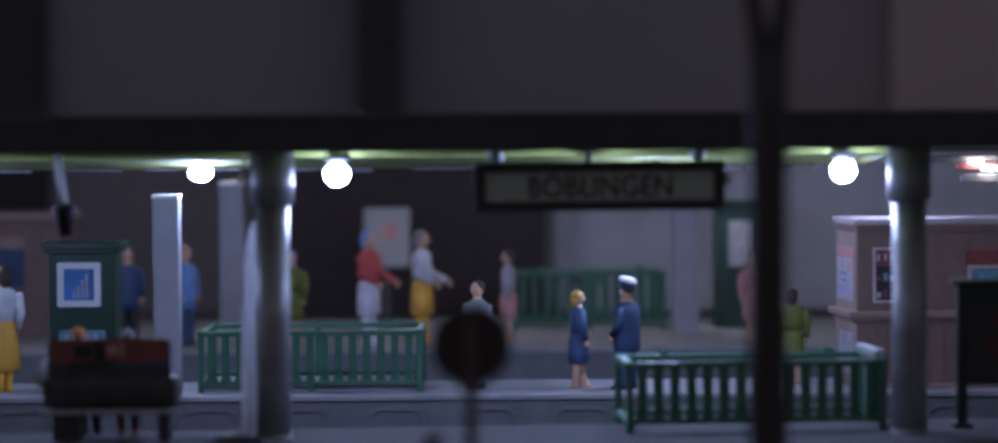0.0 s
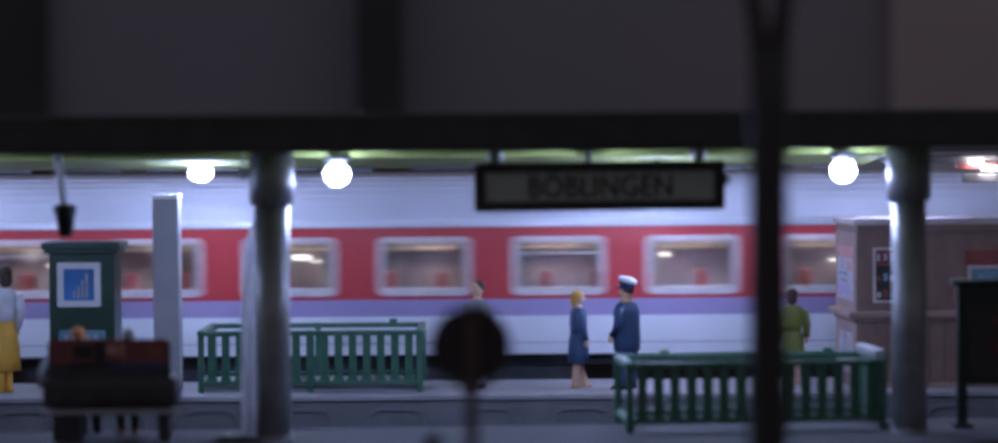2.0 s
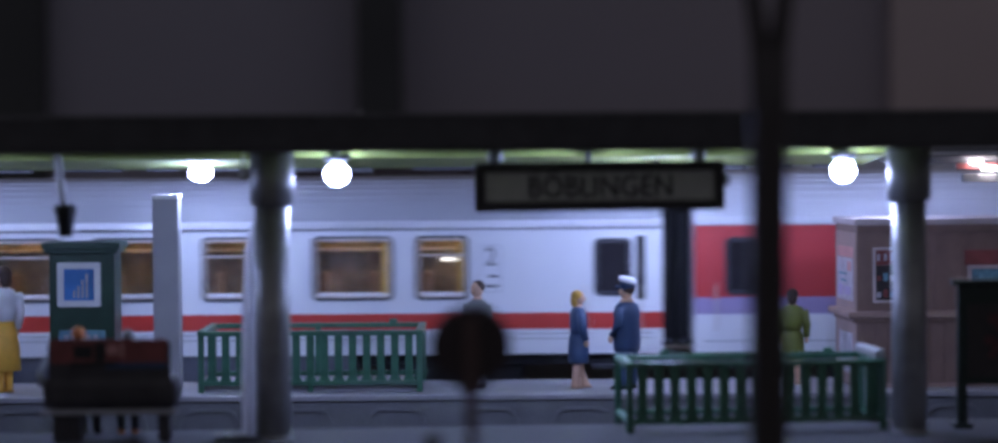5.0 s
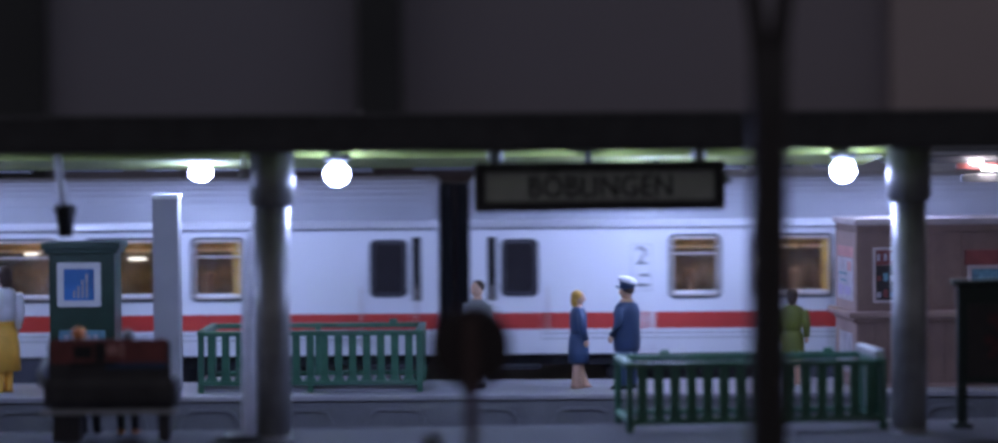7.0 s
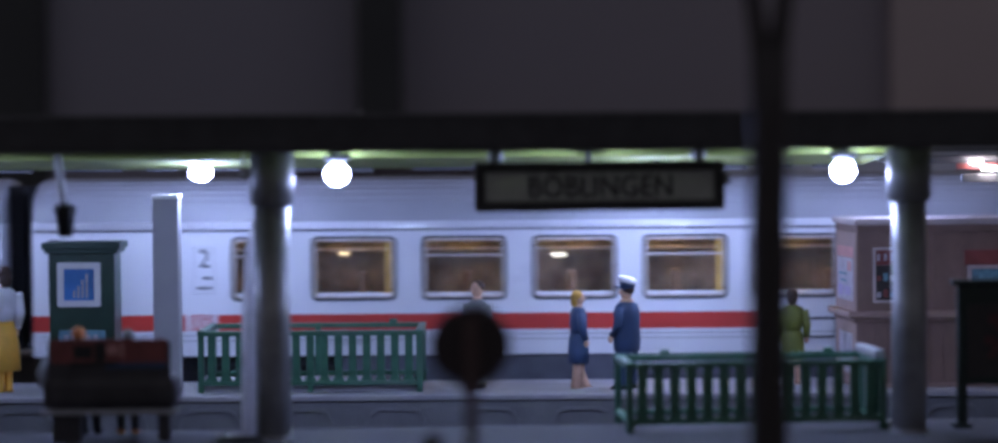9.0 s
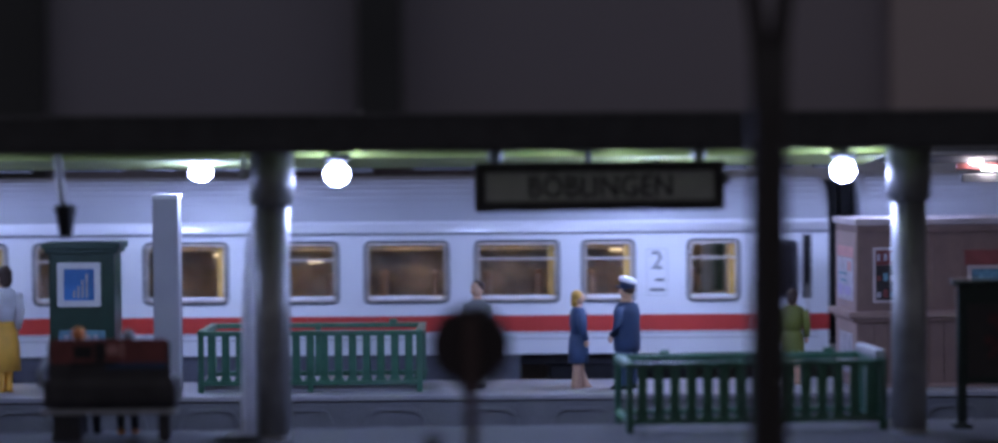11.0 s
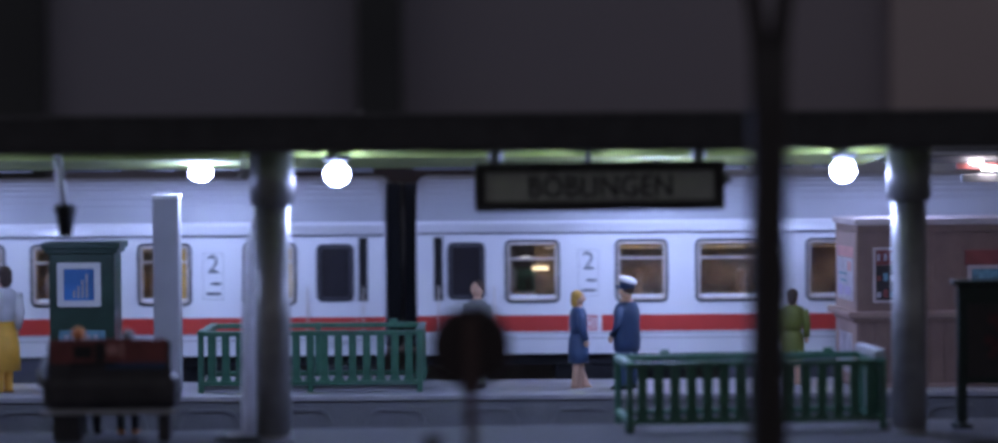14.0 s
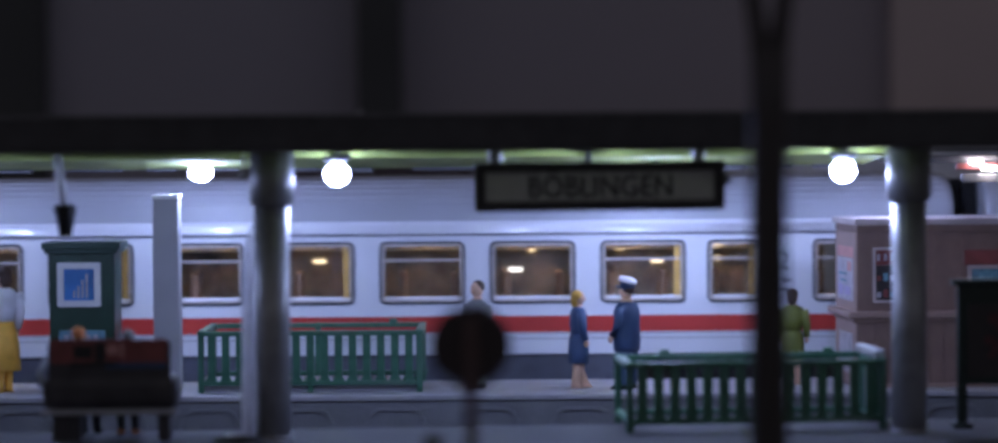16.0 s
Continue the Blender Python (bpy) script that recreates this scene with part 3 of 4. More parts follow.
def pillar(x, y, w, h, group, label, collar=True):
    t = thing("platform_pillar", x, y, 0, label, "pillar", group)
    bm = one_box(-w / 2, w / 2, -w / 2, w / 2, 0, h - 0.01, bev=0.35)
    part("shaft", bm, M_PILLAR, t)
    if collar:
        # white cap over a grey shaft puts the light on the top into colour
        part("cap", one_box(-w / 2 - 0.15, w / 2 + 0.15, -w / 2 - 0.15, w / 2 + 0.15, h - 0.9, h, bev=0.3), M_WHITE, t, "cap whitened for the lit pillar top")
    return t


def big_kiosk():
    t = thing("newspaper_kiosk", 67.2, 465.5, 0, "brown boarded newspaper kiosk with posters and pale roof edge", "kiosk", turn=4.5)
    part("body", one_box(0, 60, 0, 18, 0, 30.6, bev=0.25), M_BROWN, t)
    part("roof", one_box(-0.7, 61, -0.9, 19, 30.6, 31.8, bev=0.3), M_ROOF_TAN, t, "flat roof in tan lightened for its lit edge")
    part("eave_board", one_box(-0.2, 60.2, -0.6, 18.4, 29.2, 30.59, bev=0.2), M_BROWN, t)
    # boarded lower front
    plank = part("board", one_box(0, 2.55, -0.28, 0.03, 0.6, 12.4, bev=0.1), M_BROWN, t, at=(0.4, 0, 0))
    for k in range(1, 22):
        again(plank, (0.4 + 2.68 * k, 0, 0))
    upper = part("upper_board", one_box(0, 5.0, -0.16, 0.03, 15.1, 29.1, bev=0.08), M_BROWN, t, at=(9.6, 0, 0))
    for k in range(1, 3):
        again(upper, (9.6 + 5.1 * k, 0, 0))
    part("plinth", one_box(-0.35, 60.3, -0.45, 18.3, 0, 0.75, bev=0.15), M_BROWN_TRIM, t)
    # side paler than the body: the bulb's light is painted on
    part("side_cladding", one_box(-0.3, 0.05, 0.2, 17.8, 0.8, 29.1, bev=0.1), M_BROWN_TRIM, t, "side wall in paler tan for its lamp-lit face")
    part("counter", one_box(-1.9, 60, -1.3, 18, 13.2, 14.4, bev=0.35), M_BROWN_TRIM, t, "tan shelf board")
    part("counter_lip", one_box(-0.9, 60, -0.8, 17, 12.3, 13.15, bev=0.25), M_BROWN, t)
    # posters pasted on the side wall
    for y0, y1, z0, z1, m in ((2.2, 15.5, 16.2, 24.2, M_POSTER_PALE), (2.2, 15.5, 24.4, 26.4, M_PINK), (3.0, 14.0, 2.4, 10.0, M_POSTER_PALE)):
        part("pasted_poster", one_box(-0.42, -0.31, y0, y1, z0, z1), m, t, "faded pasted poster")
    for y0, y1, z0, z1, m in ((3.5, 6.5, 21.8, 23.6, M_PINK), (7.5, 14.0, 20.9, 21.4, M_POSTER_BLUE), (7.5, 12.5, 19.6, 20.1, M_POSTER_BLUE), (4.0, 9.0, 17.2, 18.8, M_LILAC), (10.5, 14.5, 17.0, 19.0, M_LILAC)):
        part("print_patch", one_box(-0.5, -0.43, y0, y1, z0, z1), m, t)
    def poster(x0, x1, z0, z1):
        f = part("poster_frame", ring_frame(x1 - x0, z1 - z0, 0.3, 0.5, -0.6, 0.03), M_ROOF_TAN, t, at=((x0 + x1) / 2, 0, (z0 + z1) / 2))
        part("poster", one_box(x0 + 0.4, x1 - 0.4, -0.25, 0.02, z0 + 0.4, z1 - 3.4), M_NOTICE, t)
        part("poster_head", one_box(x0 + 0.4, x1 - 0.4, -0.27, 0.02, z1 - 3.3, z1 - 0.4), M_POSTER_RED, t)
        n = max(3, int((x1 - x0) / 1.6))
        for k in range(n):
            xa = x0 + 0.8 + k * (x1 - x0 - 1.6) / n
            part("print_bar", one_box(xa, xa + 0.55, -0.34, -0.26, z1 - 2.5, z1 - 1.2), M_POSTER_PALE, f.parent)
            for r in range(2):
                part("print_patch", one_box(xa - 0.1, xa + 0.75, -0.32, -0.24, z0 + 1.0 + r * 3.1, z0 + 2.0 + r * 3.1 + 0.5 * (k % 2)), (M_POSTER_PALE, M_POSTER_RED, M_POSTER_BLUE)[(k + r) % 3], t)
    poster(2.9, 8.4, 16.0, 26.4)
    # sales window with a red head board
    part("window_frame", ring_frame(14, 6.6, 0.3, 0.7, -0.7, 0.03), M_ROOF_TAN, t, at=(28.0, 0, 19.6))
    part("window_pane", one_box(21.6, 34.4, -0.2, 0.02, 16.8, 22.4), M_POSTER_BLUE, t, "pale blue window display")
    part("head_board", one_box(20.4, 35.6, -0.8, 0.02, 23.0, 25.8, bev=0.15), M_POSTER_RED, t, "dull red head board")


def notice_stand():
    t = thing("notice_board", 76.9, 399, 0, "black-green notice board on legs", "notice board")
    part("panel", one_box(-3.2, 14, 0, 1.2, 6.9, 23.2, bev=0.25), M_NOTICE_GREEN, t)
    part("roof_cap", one_box(-4.1, 15, -0.8, 2.0, 23.0, 23.9, bev=0.2), M_NOTICE_GREEN, t)
    part("notice", one_box(-1.6, 12, -0.25, 0.05, 8.2, 20.0), M_NOTICE, t, "dark notice sheet")
    for x, z, r in ((2.6, 17.6, 1.0), (3.6, 16.4, 0.8), (1.9, 14.2, 0.9), (3.2, 13.2, 1.1), (2.3, 11.8, 0.7)):
        part("print_blotch", plate(rounded(2 * r, 1.7 * r, 0.6 * r), -0.34, -0.24), M_MAROON_PRINT, t, at=(x, 0, z))
    for x in (-2.4, 12.5):
        part("leg", one_box(x - 0.8, x + 0.8, -0.1, 1.3, 0, 7, bev=0.2), M_NOTICE_GREEN, t)
        part("foot", one_box(x - 1.5, x + 1.5, -0.9, 2.1, 0, 0.8, bev=0.25), M_NOTICE_GREEN, t)


def front_things():
    t = thing("signal_disc", -3.5, 300, -14, "dark round signal disc seen from behind, on a post", "signal")
    bm = bmesh.new()
    tube(bm, [(0, -1.3, 0), (0, -1.3, 39.2)], 0.75, 12)
    part("post", bm, M_SIGNAL_POST, t, "rusty brown signal post")
    bm = bmesh.new()
    tube(bm, [(0, -0.5, 35.8), (0, 0.5, 35.8)], 4.9, 40)
    part("disc", bm, M_DISC, t)
    part("bracket", one_box(-1.4, 1.4, 0.3, 1.4, 30, 40, bev=0.2), M_DISC, t)
    for x, h in ((-8.2, 25.2), (-44.5, 25.0)):
        s = thing("ground_signal", x, 300, -14, "small dark ground lamp top before the platform", "signal")
        bm = bmesh.new()
        rings(bm, [((0, 0, 0), 0.9, 0.9), ((0, 0, h - 3), 0.9, 0.9), ((0, 0, h - 2.6), 1.25, 1.25), ((0, 0, h - 0.7), 1.25, 1.25), ((0, 0, h), 0.6, 0.6)], 14)
        part("housing", bm, M_DISC, s)
    # forked catenary mast, close to the eye
    t = thing("overhead_line_mast", 31.5, 290, -14, "dark brown forked overhead line mast", "mast")
    bm = bmesh.new()
    tube(bm, [(-0.1, 0, 0), (-0.1, 0, 20), (-0.05, 0, 48), (0.1, 0, 63), (0.15, 0, 71.5)], [2.5, 2.35, 2.2, 2.3, 2.2], 14)
    part("shaft", bm, M_MAST, t)
    for s in (-1, 1):
        bm = bmesh.new()
        tube(bm, [(0.15 + s * 0.9, 0, 64), (0.15 + s * 1.1, 0, 71), (0.15 + s * 1.35, 0, 73.5), (0.15 + s * 1.85, 0, 77), (0.15 + s * 5.4, 0, 98)], [1.3, 1.25, 1.15, 1.1, 1.0], 12)
        part("fork_arm", bm, M_MAST, t)


# ---- far side ----
def far_things():
    t = thing("station_building", 15, 690, -14, "pale grey rendered station building with dark base", "building")
    part("wall", one_box(0, 160, 0, 60, 14, 63, bev=0.4), M_BUILDING, t)
    part("base_course", one_box(-1, 161, -1, 61, 0, 14.02, bev=0.3), M_WALL_DARK, t)
    part("vent", one_box(5.5, 13, -0.7, 0.1, 21.5, 25.5, bev=0.2), M_WALL_DARK, t, "dark vent slot")
    part("eave", one_box(-2, 162, -2, 62, 63, 64, bev=0.3), M_WALL_DARK, t)
    t = thing("freight_wagon", -10, 660, -14, "closed wagon in maroon darkened for shade", "wagon")
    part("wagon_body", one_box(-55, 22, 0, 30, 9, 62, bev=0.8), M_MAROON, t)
    part("underframe", one_box(-54, 21, 3, 27, 0, 9.02), M_UNDER, t)
    t = thing("notice_sign", -28.5, 630, 1.5, "pale grey notice sign on a post", "sign")
    part("panel", one_box(-5.8, 5.8, 0, 0.8, 14, 29, bev=0.3), M_PILLAR, t)
    part("print_patch", one_box(-1.0, 2.5, -0.15, 0.02, 21, 25), M_PINK, t)
    part("leg", one_box(-0.6, 0.6, 0.1, 0.9, 0, 14.05), M_EDGE, t)
    t = thing("far_kiosk", -123, 585, 1.5, "brown far kiosk with pale roof edge", "kiosk")
    part("body", one_box(-30, 20, 0, 18, 0, 28.0, bev=0.3), M_BROWN, t)
    part("roof", one_box(-31, 21.5, -1.5, 19, 28, 29.6, bev=0.3), M_BROWN_TRIM, t)
    part("poster", one_box(5, 11, -0.3, 0.05, 12, 21), M_NAVY, t)
    part("poster_head", one_box(5, 11, -0.3, 0.05, 21.1, 24), M_BROWN_TRIM, t)
    t = thing("telephone_booth", 57, 600, 1.5, "dark green booth with pale glazing", "booth")
    part("body", one_box(-4.5, 8, 0, 10, 0, 29.5, bev=0.3), M_GREEN_DARK, t)
    part("roof", one_box(-5.5, 9, -1, 11, 29.5, 31, bev=0.3), M_GREEN_DARK, t)
    part("pane", one_box(-1.5, 5, -0.4, 0.05, 15, 26, bev=0.2), M_POSTER_PALE, t)
    railing(21.5, 598, 36, 14, 14.0, "green plastic stair railing on the far platform", 12, open_side=-1).location.z = 1.5 * MM
    pillar(44.0, 588, 6.2, 45, "far pillars", "pale grey far platform pillar", False)
    pillar(-63.0, 586, 5.6, 38.0, "far pillars", "pale grey far platform pillar")
    # unseen canopy and lamp tubes, added to brighten the far platform
    c = thing("far_canopy", 0, 600, 44, "unseen thin far canopy with added lamps", "canopy")
    part("deck", one_box(-400, 400, -20, 25, 0, 1.2, bev=0.2), M_EDGE, c)
    for x in (-150, -70, -20, 38, 65):
        part("lamp_tube", one_box(x, x + 10, -8, -5, -1.0, 0.05, bev=0.3), M_FAR_TUBE, c)
    # shelter roof past the end of the canopy
    e = thing("shelter_roof", 130, 470, 0, "dark shelter roof with red edge and small lit lamps", "shelter")
    part("deck", one_box(-56, 60, -8, 14, 42.2, 43.6, bev=0.3), M_EDGE, e)
    part("gutter", one_box(-44, 60, -9, -8, 38.6, 40.2, bev=0.2), M_EDGE, e)
    part("red_edge", one_box(-45, 60, -8.6, -8, 41.0, 42.15, bev=0.1), M_POSTER_RED, e, "red painted edge")
    part("lamp_tube", one_box(-42.5, -40.1, -9.6, -8.65, 42.0, 42.7, bev=0.25), M_SHELTER_LAMP, e, "small lit lamp")
    part("lamp_tube", one_box(-40.4, -37.6, -10.4, -9.2, 40.8, 41.5, bev=0.25), M_SHELTER_LAMP, e, "small lit lamp")
    bm = bmesh.new()
    rings(bm, [((0, 4, 0), 2.2, 2.2), ((0, 4, 42.2), 2.2, 2.2)], 16)
    part("support", bm, M_COLUMN, e)


# ---- the train; lengths along it run backwards from its own front ----
UNIT = 7.84                    # train lengths below are in units of 1/7.84 mm
TRAIN_Y, RAIL_Z = 513.4, -5.0
PITCH, BODY = 2434 / UNIT, 2384 / UNIT
HALF = 15.9


def profile(z_edge, z_top, n=9, half=HALF):
    """Half section above the cantrail: a flat arch from the side to the ridge and down again."""
    pts = []
    for k in range(2 * n + 1):
        a = math.pi * k / (2 * n)
        c, s = math.cos(a), math.sin(a)
        pts.append((-half * math.copysign(abs(c) ** 0.62, c), z_edge + (z_top - z_edge) * abs(s) ** 0.9))
    return pts


def side_wall(wins, z0, z1, bands, zw0, zw1, y, th=0.5):
    """A side with real window openings; bands: (z_from, z_to, material index)."""
    bm = bmesh.new()
    xs = [0.0]
    for a, b in sorted(wins):
        xs += [a, b]
    xs.append(BODY)
    for za, zb, mi in bands:
        cuts = sorted({za, zb, *[q for q in (zw0, zw1) if za < q < zb]})
        for c0, c1 in zip(cuts, cuts[1:]):
            inside = c0 >= zw0 - 1e-6 and c1 <= zw1 + 1e-6
            spans = [(xs[k], xs[k + 1]) for k in range(0, len(xs), 2)] if inside else [(0.0, BODY)]
            for a, b in spans:
                box(bm, -b, -a, y, y + th, c0, c1, mi=mi)
    return bm


def seat_rows(bm, x0, x1, mi=0):
    x = x0
    while x < x1:
        for y in (-9.5, 4.5):
            box(bm, -x - 2.4, -x, y, y + 6.5, 12.5, 16.5, bev=0.5, mi=mi)
            box(bm, -x - 0.9, -x + 0.7, y, y + 6.5, 14, 25.5, bev=0.6, mi=mi)
        x += 10.6


dice = random.Random(7)


def coach(name, label, wins, doors, style, rnd, hatch=False, drop=0.0):
    """wins: (from, to) in mm behind the front; doors: positions of the end doors."""
    t = thing(name, 0, TRAIN_Y, RAIL_Z, label, "train coach", "coaches of the train")
    red = style == "red"
    z0 = 9.2
    low = 0.55 * drop
    zw0, zw1 = (21.5, 32.4) if red else (20.6 - 0.75 * drop, 32.7 - drop)
    if red:
        bands = [(z0, 10.9, 0), (10.9, 16.9, 0), (16.9, 20.3, 2), (20.3, 34.8, 1), (34.8, 36.0, 0)]
        mats = [M_COACH_PAINT, M_ORIENT, M_LILAC]
    else:
        bands = [(z0, 10.9, 0), (10.9, 14.2 - low, 0), (14.2 - low, 17.5 - low, 1), (17.5 - low, 34.4 - drop, 0), (34.4 - drop, 36.0, 0)]
        mats = [M_COACH_PAINT, M_STRIPE]
    open_w = [(a, b) for a, b, *_ in wins]
    side = part("side_wall", side_wall(open_w, z0, 36, bands, zw0, zw1, -HALF), mats, t)
    part("side_wall", side_wall(open_w, z0, 36, bands, zw0, zw1, HALF - 0.5), mats, t)
    # roof with long ribs
    bm = bmesh.new()
    pts = profile(36.0, 45.7 if red else 45.0)
    loops = []
    for x, q in ((0, 0.86), (0.35, 0.93), (0.9, 0.975), (1.8, 1.0), (BODY - 1.8, 1.0), (BODY - 0.9, 0.975), (BODY - 0.35, 0.93), (BODY, 0.86)):
        loops.append([bm.verts.new((-x, y * (0.97 + 0.03 * (q - 0.86) / 0.14), 36.0 + (z - 36.0) * q)) for y, z in pts])
    for a, b in zip(loops, loops[1:]):
        for k in range(len(pts) - 1):
            f = bm.faces.new((a[k], a[k + 1], b[k + 1], b[k]))
            f.smooth = True
    bm.faces.new(loops[0][::-1]), bm.faces.new(loops[-1])
    part("roof", bm, M_ROOF_PALE if red else M_ROOF, t)
    rib = part("gutter", one_box(-BODY + 0.3, -0.3, -0.42, 0.22, -0.11, 0.11), M_GUTTER if not red else M_ROOF_PALE, t, at=(0, -HALF - 0.06, (34.9 if red else 34.4) - drop))
    me = None
    for k in (2, 3, 4, 5, 6):
        y, z = pts[k]
        if me is None:
            me = part("roof_rib", one_box(-BODY + 2, -2, -0.11, 0.11, -0.16, 0.12), M_ROOF_PALE if red else M_ROOF, t, at=(0, y, z))
        else:
            again(me, (0, y, z))
    # glossy cove between gutter and roof, leaning in towards the top
    bm = bmesh.new()
    zc = (34.9 if red else 34.4) - drop + 0.2
    arc, yy, zz = [], -HALF - 0.42, zc
    for k in range(9):
        arc.append((yy, zz))
        a = radians(6.5 + 3.4 * k)
        st = (36.6 - zc) / 8.4
        yy, zz = yy + st * math.sin(a), zz + st * math.cos(a)
    va = [bm.verts.new((-0.2, y, z)) for y, z in arc]
    vb = [bm.verts.new((-BODY + 0.2, y, z)) for y, z in arc]
    for k in range(8):
        bm.faces.new((va[k], va[k + 1], vb[k + 1], vb[k])).smooth = True
    bmesh.ops.recalc_face_normals(bm, faces=bm.faces)
    if bm.faces[0].normal.y > 0:
        bmesh.ops.reverse_faces(bm, faces=bm.faces)
    bmesh.ops.solidify(bm, geom=bm.faces, thickness=0.1)
    part("cove", bm, M_COACH_GLOSS, t, "glossy curved cove below the roof")
    for z in (12.2, 13.2) if not red else (11.4,):
        part("side_groove", one_box(-BODY + 2, -2, -HALF - 0.09, -HALF + 0.05, z, z + 0.22), M_ROOF, t)
    # ends, floor, ceiling with the coach's own lights, seats
    part("end_wall", one_box(-0.7, 0, -HALF + 0.5, HALF - 0.5, z0, 36), mats[0], t)
    part("end_wall", one_box(-BODY, -BODY + 0.7, -HALF + 0.5, HALF - 0.5, z0, 36), mats[0], t)
    part("floor", one_box(-BODY + 0.8, -0.8, -HALF + 0.55, HALF - 0.55, 10.5, 12.5), M_UNDER, t)
    part("aisle_wall", one_box(-BODY + 24, -24, 2.2, 2.8, 12.5, 36), M_INSIDE_PALE if red else M_INSIDE, t)
    bm = bmesh.new()
    for a0, b0, *_ in wins:
        xc = (a0 + b0) / 2
        box(bm, -xc - 2.2, -xc + 2.2, -6.5, -5.0, 34.6, 35.2)
    part("ceiling_light", bm, M_COACH_WHITE if red else M_COACH_LIGHT, t, "lit coach ceiling lights")
    part("ceiling", one_box(-BODY + 0.8, -0.8, -HALF + 0.6, HALF - 0.6, 35.25, 35.9), M_INSIDE_PALE if red else M_INSIDE, t)
    for a0, b0, *_ in wins:
        part("partition", one_box(-b0 - 2.6, -b0 - 2.1, -HALF + 1.2, 2.1, 12.55, 34.5), M_INSIDE_PALE if red else M_INSIDE, t)
    part("luggage_rack", one_box(-BODY + 26, -26, -1.0, 2.1, 29.6, 30.0), M_FRAME_METAL, t)
    bm = bmesh.new()
    seat_rows(bm, 26, BODY - 28)
    part("seats", bm, M_SEAT_RED if red else M_SEAT_BROWN, t)
    # windows
    made = {}
    for a0, b0, *extra in wins:
        w = round(b0 - a0, 2)
        split = bool(extra)
        xc, zc = -(a0 + b0) / 2, (zw0 + zw1) / 2
        if w not in made:
            fr = part("window", ring_frame(w + (0.9 if red else 0.8), zw1 - zw0 + (0.9 if red else 0.8), 1.3, 0.85 if red else 0.46, -0.3, 0.6), M_FRAME_PALE if red else M_FRAME_DARK, t, at=(xc, -HALF, zc))
            pn = part("pane", one_box(-w / 2, w / 2, 0.15, 0.4, -(zw1 - zw0) / 2, (zw1 - zw0) / 2), M_GLASS, fr)
            inner = part("inner_frame", ring_frame(w - (1.0 if red else 0.12), zw1 - zw0 - (1.0 if red else 0.12), 1.0, 0.36 if red else 0.55, -0.22, 0.3), M_FRAME_METAL, fr)
            made[w] = (fr, pn, inner)
        else:
            fr0, pn0, in0 = made[w]
            fr = again(fr0, (xc, -HALF, zc), t)
            pn = again(pn0, (0, 0, 0), fr)
            again(in0, (0, 0, 0), fr)
        pn.visible_shadow = False
        part("inner_sill", one_box(-w / 2 + 0.3, w / 2 - 0.3, 0.65, 2.6, -(zw1 - zw0) / 2 + 0.1, -(zw1 - zw0) / 2 + 1.0, bev=0.08), M_WHITE, fr)
        # glowing bars added at random for bright streaks behind the panes
        for _ in range(dice.choice((0, 0, 1, 1, 2))):
            wl, xl, zl = dice.uniform(1.0, 3.4), dice.uniform(-w * 0.3, w * 0.3), dice.uniform(-1.5, 4.2)
            part("reading_light", one_box(xl - wl / 2, xl + wl / 2, 17.4, 17.9, zl, zl + dice.uniform(0.35, 0.9), bev=0.08), M_GLOW_BAR_WHITE if red or dice.random() < 0.3 else M_GLOW_BAR, fr, "small glowing bar behind the window")
        if not red and int(a0) % 3 == 0:
            part("curtain", one_box(w / 2 - 1.9, w / 2 - 0.4, 0.9, 1.3, -5.6, 5.4, bev=0.15), M_CURTAIN, fr, "ochre window curtain")
        if split:
            part("sash_bar", one_box(-w / 2 + 0.5, w / 2 - 0.5, -0.1, 0.45, 2.3, 2.75), M_FRAME_METAL, fr)
    # end doors with window, steps and grab rails
    for xd, s in doors:
        d = part("door", one_box(-4.3, 4.3, -0.12, 0.3, 20.4 if red else 10.5, 34.2, bev=0.1), mats[0] if not red else M_ORIENT, t, at=(xd, -HALF, 0))
        if not red:
            part("door_stripe", one_box(-4.25, 4.25, -0.17, -0.1, 14.2 - low, 17.5 - low), M_STRIPE, d)
        part("door_frame", ring_frame(7.6, 11.6, 1.3, 0.7, -0.4, 0.1), M_FRAME_DARK, d, at=(0, 0, 26.6 - 0.7 * drop))
        part("door_pane", one_box(-3.3, 3.3, -0.25, -0.05, -5.2, 5.2, bev=0.1), M_DARK_GLASS, d, at=(0, 0, 26.6 - 0.7 * drop))
        part("inner_frame", ring_frame(6.1, 10.1, 0.9, 0.22, -0.42, -0.2), M_FRAME_DARK, d, at=(0, 0, 26.6 - 0.7 * drop))
        # no hollow here: on pale coaches a flat black bar paints the recess's shade
        bm = bmesh.new()
        box(bm, s * 5.6 - 0.9, s * 5.6 + 0.9, -0.1, 0.2, 20.0, 32.8, bev=0.1)
        part("recess", bm, M_RUBBER if not red else M_ORIENT, d, "flat bar for the shaded grab rail recess")
        bm = bmesh.new()
        for x in (-5.6, 5.6):
            tube(bm, [(x, -0.25, 13.5), (x, -0.6, 14), (x, -0.6, 22.5), (x, -0.25, 23)], 0.16, 6)
        part("grab_rail", bm, M_FRAME_METAL, d)
        part("door_step", one_box(-4.0, 4.0, -1.2, 2, 6.2, 7.0, bev=0.1), M_UNDER, d)
    # underframe and running gear
    bm = bmesh.new()
    box(bm, -BODY + 2, -2, -12.5, 12.5, 6.8, 9.3)
    part("underframe", bm, M_UNDER, t)
    if not red:
        part("skirt", one_box(-BODY + 62, -62, -HALF + 0.5, HALF - 0.5, 3.6, 9.15, bev=0.3), M_SKIRT, t, "blue-grey side skirt")
